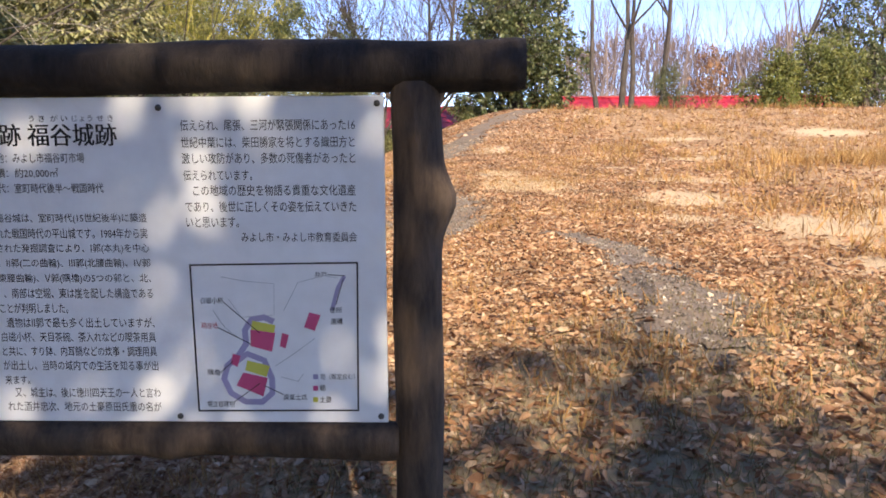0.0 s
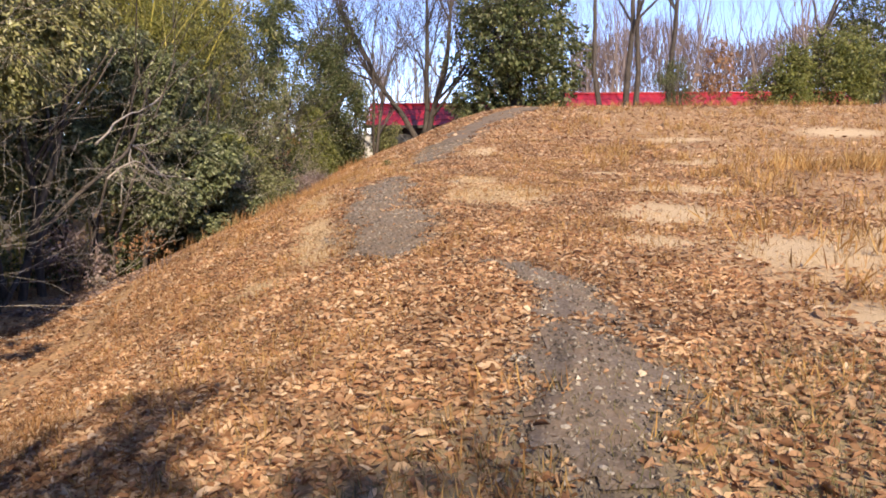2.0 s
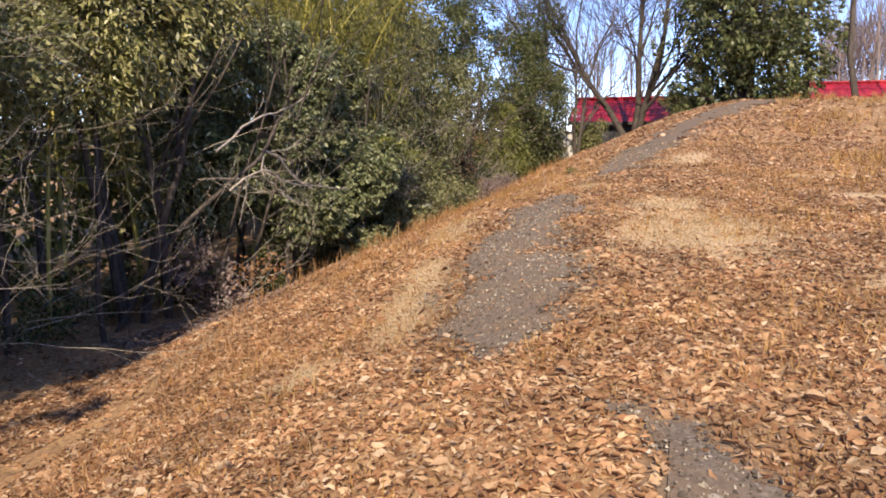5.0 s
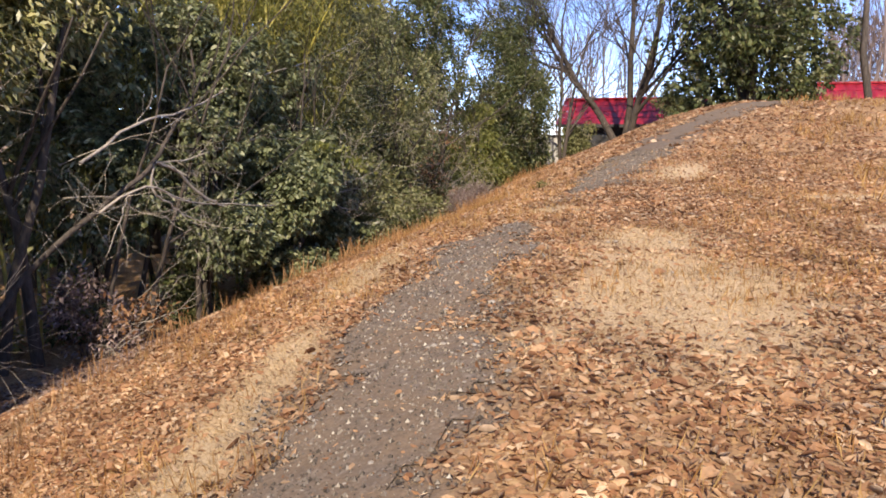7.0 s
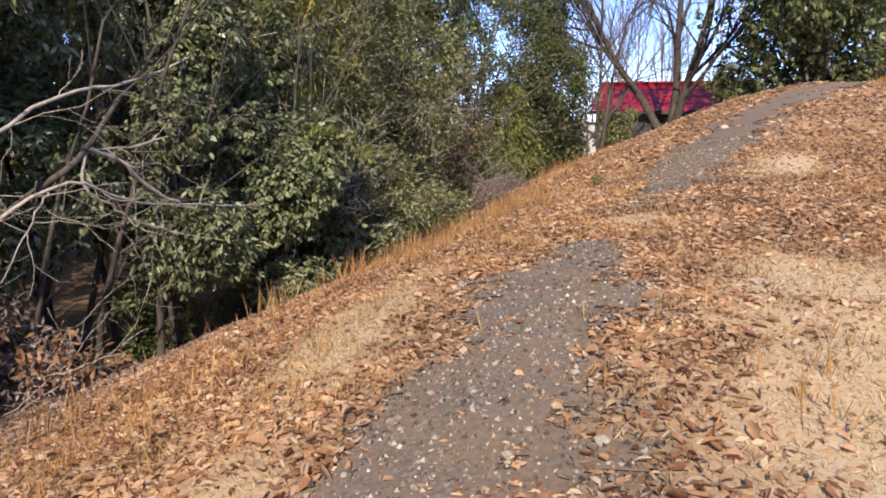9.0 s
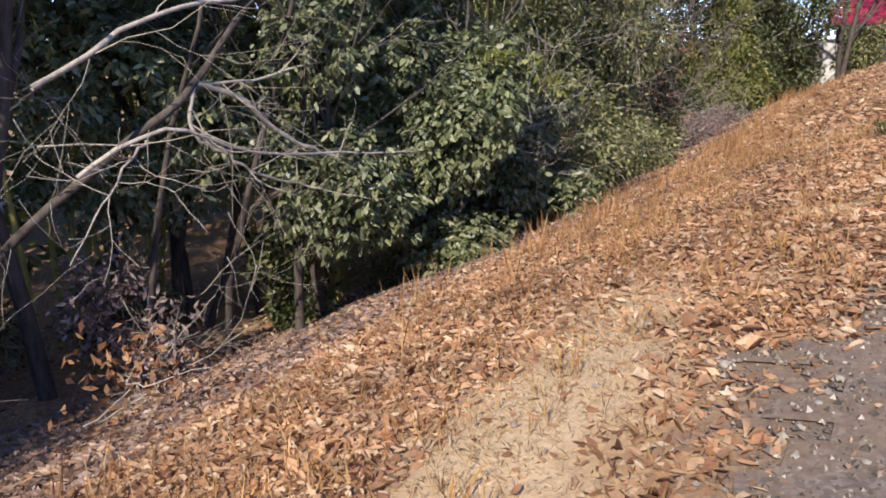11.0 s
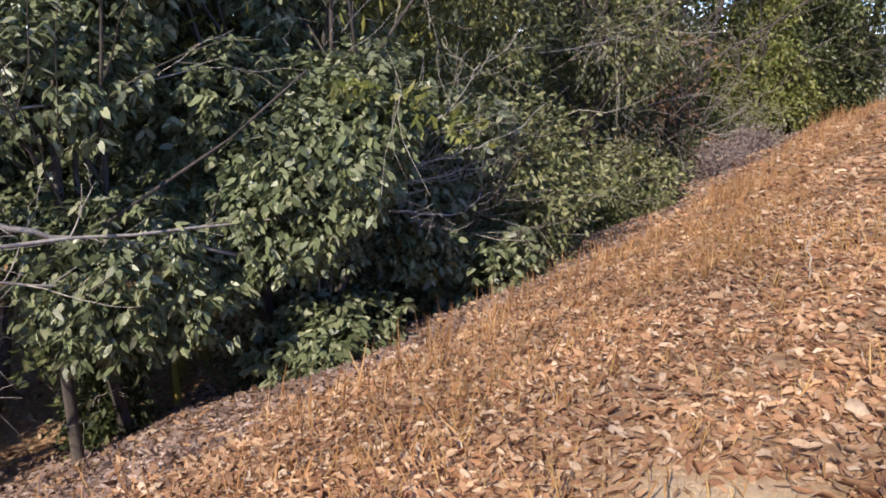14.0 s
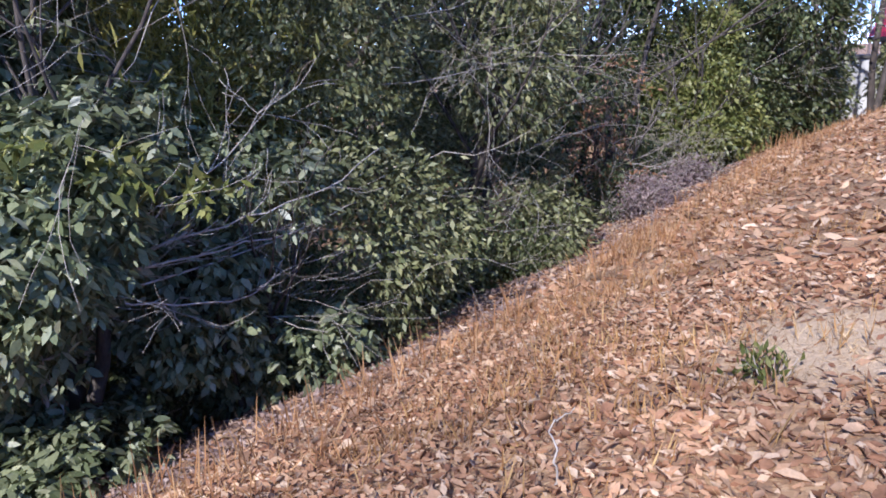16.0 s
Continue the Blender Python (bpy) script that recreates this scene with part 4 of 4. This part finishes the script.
p = np.stack([rng.uniform(14, 110, 42000), rng.uniform(84, 96, 42000), rng.uniform(0, 1, 42000) ** 0.8 * 11 + 1], 1)
p[:, 2] *= 1 + 0.12 * np.sin(p[:, 0] * 0.35)
q = np.stack([rng.uniform(-130, 20, 9000), rng.uniform(120, 128, 9000), rng.uniform(0, 1, 9000) * 4.5 + 1], 1)
q[:, 2] *= 1 + 0.25 * np.sin(q[:, 0] * 0.21)
p = np.concatenate([p, q])
HAZE = leafy("far_twigs", [(0.0, (0.13, 0.09, 0.085)), (1.0, (0.30, 0.22, 0.20))], 0.9, 0.2, 0.1)
tagged(new("far_thicket", quads_of("far_thicket", blades(rng, p, rng.normal(size=p.shape) * 0.35 + (0, 0, 1), 1.9, 0.022), HAZE)), "distant mauve-brown thicket of winter twigs", "woods", kind="stuff")
rng = np.random.default_rng(92)
p = np.stack([rng.uniform(-19, -15, 16000), rng.uniform(-6, 62, 16000), rng.uniform(-1.5, 9.5, 16000)], 1)
tagged(new("forest_depth", quads_of("forest_depth", blades(rng, p, rng.normal(size=p.shape), 0.55, 0.3), GREEN)), "dense dark foliage deep in the forest", "woods", kind="stuff")


# ---- buildings beyond the crest ----
def ribbed(bm, x0, x1, y, z0, z1, pitch=0.3, depth=0.03):
    """A sheet with upright ribs."""
    n = int((x1 - x0) / pitch)
    prev = None
    for i in range(n * 4 + 1):
        x, o = x0 + i * pitch / 4, (0, depth, depth, 0)[i % 4]
        now = (bm.verts.new((x, y - o, z0)), bm.verts.new((x, y - o, z1)))
        if prev:
            bm.faces.new((prev[0], now[0], now[1], prev[1]))
        prev = now


def roof_sheet(bm, x0, x1, y0, z0, y1, z1, pitch=0.45):
    n = int((x1 - x0) / pitch)
    prev = None
    for i in range(n * 4 + 1):
        x, o = x0 + i * pitch / 4, (0, 0.025, 0.025, 0)[i % 4]
        now = (bm.verts.new((x, y0, z0 + o)), bm.verts.new((x, y1, z1 + o)))
        if prev:
            bm.faces.new((prev[0], now[0], now[1], prev[1]))
        prev = now


def long_house(label, x0, x1, y0, y1, eaves, ridge, base):
    house = tagged(new("building"), label, "building")
    bm = bmesh.new()
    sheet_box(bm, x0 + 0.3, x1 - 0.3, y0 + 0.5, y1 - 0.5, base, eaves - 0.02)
    # the wall's shade is painted in as a near-black colour
    part("wall", bm, DARKWALL, house, "wall with its shade put into a dark colour")
    mid = (y0 + y1) / 2
    for a, b in ((y0, mid), (y1, mid)):
        for k in range(4):
            ya, yb = a + (b - a) * k / 4, a + (b - a) * (k + 1) / 4
            za, zb = eaves + (ridge - eaves) * k / 4, eaves + (ridge - eaves) * (k + 1) / 4
            bm = bmesh.new()
            roof_sheet(bm, x0, x1, ya, za + 0.015, yb, zb)
            part("roof_course", bm, REDROOF, house, "red sheet roofing")
    bm = bmesh.new()
    sheet_box(bm, x0, x1, mid - 0.15, mid + 0.15, ridge, ridge + 0.1, 0.03)
    part("ridge_cap", bm, REDROOF, house)
    bm = bmesh.new()
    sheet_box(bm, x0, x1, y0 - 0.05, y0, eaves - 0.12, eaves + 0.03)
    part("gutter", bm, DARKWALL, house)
    for i in range(int((x1 - x0) / 2.2)):
        x = x0 + 1 + i * 2.2
        bm = bmesh.new()
        sheet_box(bm, x, x + 1.4, y0 + 0.44, y0 + 0.52, base + 0.5, eaves - 0.4)
        part("window", bm, WHITEWALL if i % 3 == 1 else STEEL, house)
    return house


long_house("low building with a red sheet-metal roof", -4.4, 3.2, 45.5, 51.5, 2.45, 3.75, 0.2)
long_house("long low building with a red roof behind the crest", 6.0, 25.5, 47.5, 55.5, 2.9, 4.5, 0.5)
shed = tagged(new("shed"), "small white corrugated sheet-metal shed", "shed")
bm = bmesh.new()
ribbed(bm, -5.7, -3.65, 44.0, -1.2, 1.9)
part("wall", bm, WHITEWALL, shed, "white ribbed sheet wall")
bm = bmesh.new()
sheet_box(bm, -5.7, -3.65, 44.02, 46.0, -1.2, 1.89)
part("body", bm, WHITEWALL, shed)
bm = bmesh.new()
sheet_box(bm, -5.8, -3.55, 43.9, 46.1, 1.9, 1.98, 0.01)
part("roof", bm, DARKWALL, shed, "flat dark roof edge")

# trees behind the walker, whose shade falls by the sign
for i, (x, y, h, r) in enumerate(((13.2, -9.4, 10.2, 2.7), (9.8, -9.4, 10.3, 2.7), (6.6, -9.1, 10.2, 2.6), (3.8, -8.7, 10.2, 2.6), (1.1, -7.7, 10.2, 2.5), (-1.5, -6.3, 10.2, 2.5), (-4.3, -4.2, 10.2, 2.5), (-5.8, -1.8, 9.0, 2.0))):
    broadleaf("evergreen_tree", "evergreen tree shading the sign board", x, y, h, r, GREEN, 12500, 0.2, 0.24, 0.3, 80 + i, n=15, level=1, stems=2, group="trees behind the sign")


# ---- litter, grass and stones ----
def scatter(rng, x0, x1, y0, y1, count):
    return np.stack([rng.uniform(x0, x1, count), rng.uniform(y0, y1, count)], 1)


DRIFTS = ((0.42, 15.1, 0.42, 0.4), (0.4, 13.5, 0.42, 0.3), (-0.1, 13.4, 0.25, 0.2), (0.95, 12.6, 0.4, 0.25), (-0.9, 16.9, 0.5, 0.3), (2.1, 6.4, 0.5, 0.5))


def litter(seed, box, count, size, name, label, curled=False, crumbs=False, mat=LITTER):
    rng = np.random.default_rng(seed)
    pts = scatter(rng, *box, count)
    keep, zs = [], []
    for x, y in pts:
        t, s = trail_at(x, y), sand_at(x, y)
        cover = (1 - 0.97 * t) * (1 - 0.96 * s) * (1 - 0.25 * turf_at(x, y)) * (0.85 + 0.6 * noise.noise((x * 0.8, y * 0.8, 11)))
        if crumbs:
            cover = t * 0.4 + s * 0.1
        elif min(blob(x, y, *d) for d in DRIFTS) + 0.5 * ragged(x, y, 2.5) < 0.9:
            cover = 1
        if not crumbs and 18.0 < y < 20.3 and -1.6 < x < 1.5 and s < 0.3:
            cover = 1
        keep.append(rng.uniform() < cover)
        zs.append(ground_at(x, y) if keep[-1] else 0)
    keep = np.array(keep)
    p = np.c_[pts, np.array(zs)][keep]
    n = len(p)
    p[:, 2] += rng.uniform(0.005, 0.024, n)
    a = rng.uniform(0, 2 * math.pi, n)
    d = np.stack([np.cos(a), np.sin(a), rng.normal(size=n) * 0.3], 1)
    d = unit(d)
    side = unit(np.cross(d, np.array((0, 0, 1.0)) + rng.normal(size=(n, 3)) * 0.75))
    up = np.cross(side, d)
    ln = size * rng.uniform(0.5, 1.4, (n, 1)) * np.where(rng.uniform(size=(n, 1)) < 0.08, rng.uniform(1.2, 1.7, (n, 1)), 1.0)
    w = ln * rng.uniform(0.1, 0.23, (n, 1))
    ca, cb = rng.uniform(-0.6, 2.1, (n, 1)), rng.uniform(-0.6, 2.1, (n, 1))
    if not curled:
        ca, cb = ca * 0.4, cb * 0.4
    bend = rng.uniform(-0.15, 0.3, (n, 1))
    base, tip = p - d * ln / 2 + up * ln * bend * 0.6, p + d * ln / 2 + up * ln * bend + side * ln * rng.uniform(-0.15, 0.15, (n, 1))
    l1, l2 = p - d * ln * 0.2 + side * w + up * w * ca, p + d * ln * 0.2 + side * w * rng.uniform(0.5, 1.1, (n, 1)) + up * w * (ca + 0.2)
    r1, r2 = p - d * ln * 0.2 - side * w * rng.uniform(0.6, 1.1, (n, 1)) + up * w * cb, p + d * ln * 0.2 - side * w * 0.8 + up * w * (cb + 0.1)
    if curled:
        v = np.stack([base, l1, p - d * ln * 0.2 + up * ln * bend * 0.1, r1, l2, p + d * ln * 0.2 + up * ln * bend * 0.2, r2, tip], 1)
        tagged(new(name, strips_of(name, v, mat)), label, "leaves", kind="stuff")
        return
    v = np.stack([base, l1, l2, tip, r2, r1], 1)
    tagged(new(name, quads_of(name, v, mat, 6)), label, "leaves", kind="stuff")


litter(101, (-3.6, 3.4, 2.2, 25), 122000, 0.058, "fallen_leaves", "dry curled brown leaves covering the slope beside the path", True)
litter(107, (-3, 4, 3.5, 26), 42000, 0.032, "leaf_fragments", "small broken leaf bits on the path and sand", crumbs=True)
rng = np.random.default_rng(108)
pts = scatter(rng, -4.2, 3.8, 2.2, 25, 120000)
p = np.array([(x, y, ground_at(x, y) + 0.008) for x, y in pts if rng.uniform() < (1 - 0.95 * trail_at(x, y)) * (1 - 0.9 * sand_at(x, y))])
debris = blades(rng, p, rng.normal(size=p.shape) * (1, 1, 0.3), 0.055, 0.22)
tagged(new("leaf_debris", quads_of("leaf_debris", debris, LITTER)), "small broken leaves filling the litter", "leaves", kind="stuff")
# these leaves carry the shade strip at the bank foot in their colour
litter(109, (-7.6, -4.4, 15, 36), 44000, 0.08, "fallen_leaves", "fallen leaves coloured greyer for the shade along the foot of the bank", mat=SHADE_LEAF)
litter(110, (-6.6, -5.0, 8, 15), 12000, 0.07, "fallen_leaves", "dry brown leaves on the lower bank")
litter(105, (-4.6, -3.6, 2.2, 25), 24000, 0.07, "fallen_leaves", "dry brown leaves on the steep side of the slope")
litter(106, (3.4, 6.6, 2.2, 25), 34000, 0.08, "fallen_leaves", "dry brown leaves on the open slope")
litter(102, (-6.0, 5.5, 25, 38), 27000, 0.11, "fallen_leaves", "dry curled brown leaves near the crest")
litter(103, (5.5, 24, 4, 37), 29000, 0.13, "fallen_leaves", "dry curled brown leaves on the upper slope")
litter(104, (-10, -4.5, 4, 44), 18000, 0.10, "fallen_leaves", "shaded brown leaves under the trees")


def grass(seed, box, count, tall, name, label, where, tuft=6, mat=STRAW, thin=0.022, lie=0.35):
    rng = np.random.default_rng(seed)
    pos = []
    for x, y in scatter(rng, *box, count // tuft):
        if rng.uniform() < where(x, y):
            for _ in range(tuft):
                px, py = x + rng.normal() * 0.05, y + rng.normal() * 0.05
                pos.append((px, py, ground_at(px, py) - 0.01))
    p = np.array(pos)
    out = rng.normal(size=p.shape) * (lie, lie, 0.3) + (0.0, 0.0, 1.0)
    tagged(new(name, quads_of(name, blades(rng, p, out, tall, thin), mat)), label, "grass", kind="stuff")


def brow_grass(x, y):
    return max(0, 1 - abs(x + 3.0) / 1.1) * (0.45 + noise.noise((x, y * 0.7, 2)))


def stalk_line(x, y):
    return max(0, 1 - abs(x + 3.8 - 0.25 * math.sin(y * 0.8)) / 0.75) * (0.25 + noise.noise((x, y * 0.9, 6)))


def golden_zone(x, y):
    return max(0, 1.2 - blob(x, y, 11.5, 18.5, 4.0, 1.6)) * (0.7 + noise.noise((x, y, 4)))


def slope_grass(x, y):
    return max(0, 0.25 + 0.9 * noise.noise((x * 0.5, y * 0.5, 17))) * (1 - trail_at(x, y))


grass(111, (-4.4, -1.6, 5, 38), 30000, 0.17, "dry_grass", "short russet dry grass along the brow of the slope", brow_grass, mat=RUSSET, lie=0.5)
grass(115, (-5.0, -2.6, 12, 36), 15000, 0.36, "dry_stalks", "tall dry russet stalks standing along the brow of the slope", stalk_line, tuft=3, mat=RUSSET, thin=0.013, lie=0.2)
grass(112, (-3, 7, 3, 26), 60000, 0.15, "dry_grass", "short golden dry grass among the leaves", slope_grass)
grass(113, (4, 24, 6, 38), 50000, 0.3, "dry_grass", "golden dry grass on the upper slope", slope_grass, thin=0.03)
grass(118, (7, 16, 16, 21), 16000, 0.4, "golden_grass", "stand of tall golden dry grass on the open slope", golden_zone, thin=0.02)
for seed, box, count in ((116, (-2.6, -0.6, 9.5, 18), 60000), (119, (0, 3.2, 11.5, 18), 60000), (120, (-2, 1.5, 18, 26), 40000), (121, (3, 12, 6, 22), 45000)):
    grass(seed, box, count, 0.055, "faded_straw", "short bleached straw on a sandy patch", lambda x, y: sand_at(x, y), tuft=5, mat=FADED, thin=0.05, lie=2.2)
grass(117, (-4.3, -1.2, 8, 34), 12000, 0.13, "dry_grass", "thin orange dry grass among the leaves on the steep side", slope_grass, thin=0.02)
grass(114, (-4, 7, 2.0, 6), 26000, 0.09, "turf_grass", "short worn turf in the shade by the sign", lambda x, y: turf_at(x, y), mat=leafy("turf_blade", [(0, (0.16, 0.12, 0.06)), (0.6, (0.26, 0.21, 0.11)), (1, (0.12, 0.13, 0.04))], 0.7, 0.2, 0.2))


def pebble(seed, size):
    rng = np.random.default_rng(seed)
    bm = bmesh.new()
    bmesh.ops.create_icosphere(bm, subdivisions=1, radius=size)
    for v in bm.verts:
        v.co *= rng.uniform(0.75, 1.15)
        v.co.z *= 0.6
    me = bpy.data.meshes.new("stone")
    bm.to_mesh(me)
    bm.free()
    me.materials.append(STONE)
    return me


rng = np.random.default_rng(120)
kinds = [pebble(i, 0.022 + 0.006 * (i % 4)) for i in range(6)]
made = 0
while made < 300:
    x, y = rng.uniform(-2, 3), rng.uniform(3.8, 19)
    if trail_at(x, y) > 0.6 or (made % 5 == 0 and sand_at(x, y) > 0.6):
        ob = new("stone", kinds[made % 6])
        ob.parent = path
        ob.location, ob.rotation_euler = (x, y, ground_at(x, y) + 0.014), (0, 0, rng.uniform(0, 6.28))
        ob.scale = (0.3 + 0.7 * rng.uniform() ** 2,) * 3
        made += 1
# loose chippings, too many to count
n, pts = 0, []
for x, y in scatter(rng, -2.5, 4, 3.5, 26, 170000):
    if rng.uniform() < trail_at(x, y) * 0.75 - 0.05:
        pts.append((x, y, ground_at(x, y) + 0.016))
p = np.array(pts)
s = rng.uniform(0.0, 1.0, (len(p), 1)) ** 3 * 0.016 + 0.006
a = rng.uniform(0, 6.28, (len(p), 1))
c, q = np.cos(a), np.sin(a)
z = np.zeros_like(s)
corner = [p + np.c_[c, q, z] * s, p + np.c_[-q, c, z] * s, p - np.c_[c, q, z] * s, p + np.c_[q, -c, z] * s]
top = p + np.c_[z, z, s * 0.9]
chips = np.stack([corner[0], corner[1], top, corner[1], corner[2], top, corner[2], corner[3], top, corner[3], corner[0], top], 1)
CHIP = leafy("chipping", [(0, (0.055, 0.045, 0.038)), (0.65, (0.165, 0.135, 0.115)), (0.88, (0.29, 0.25, 0.21)), (1, (0.50, 0.45, 0.39))], 0.9, 0.0, 0.2)
tagged(new("gravel", quads_of("gravel", chips, CHIP, 3)), "loose grey chippings on the path", "gravel", kind="stuff")
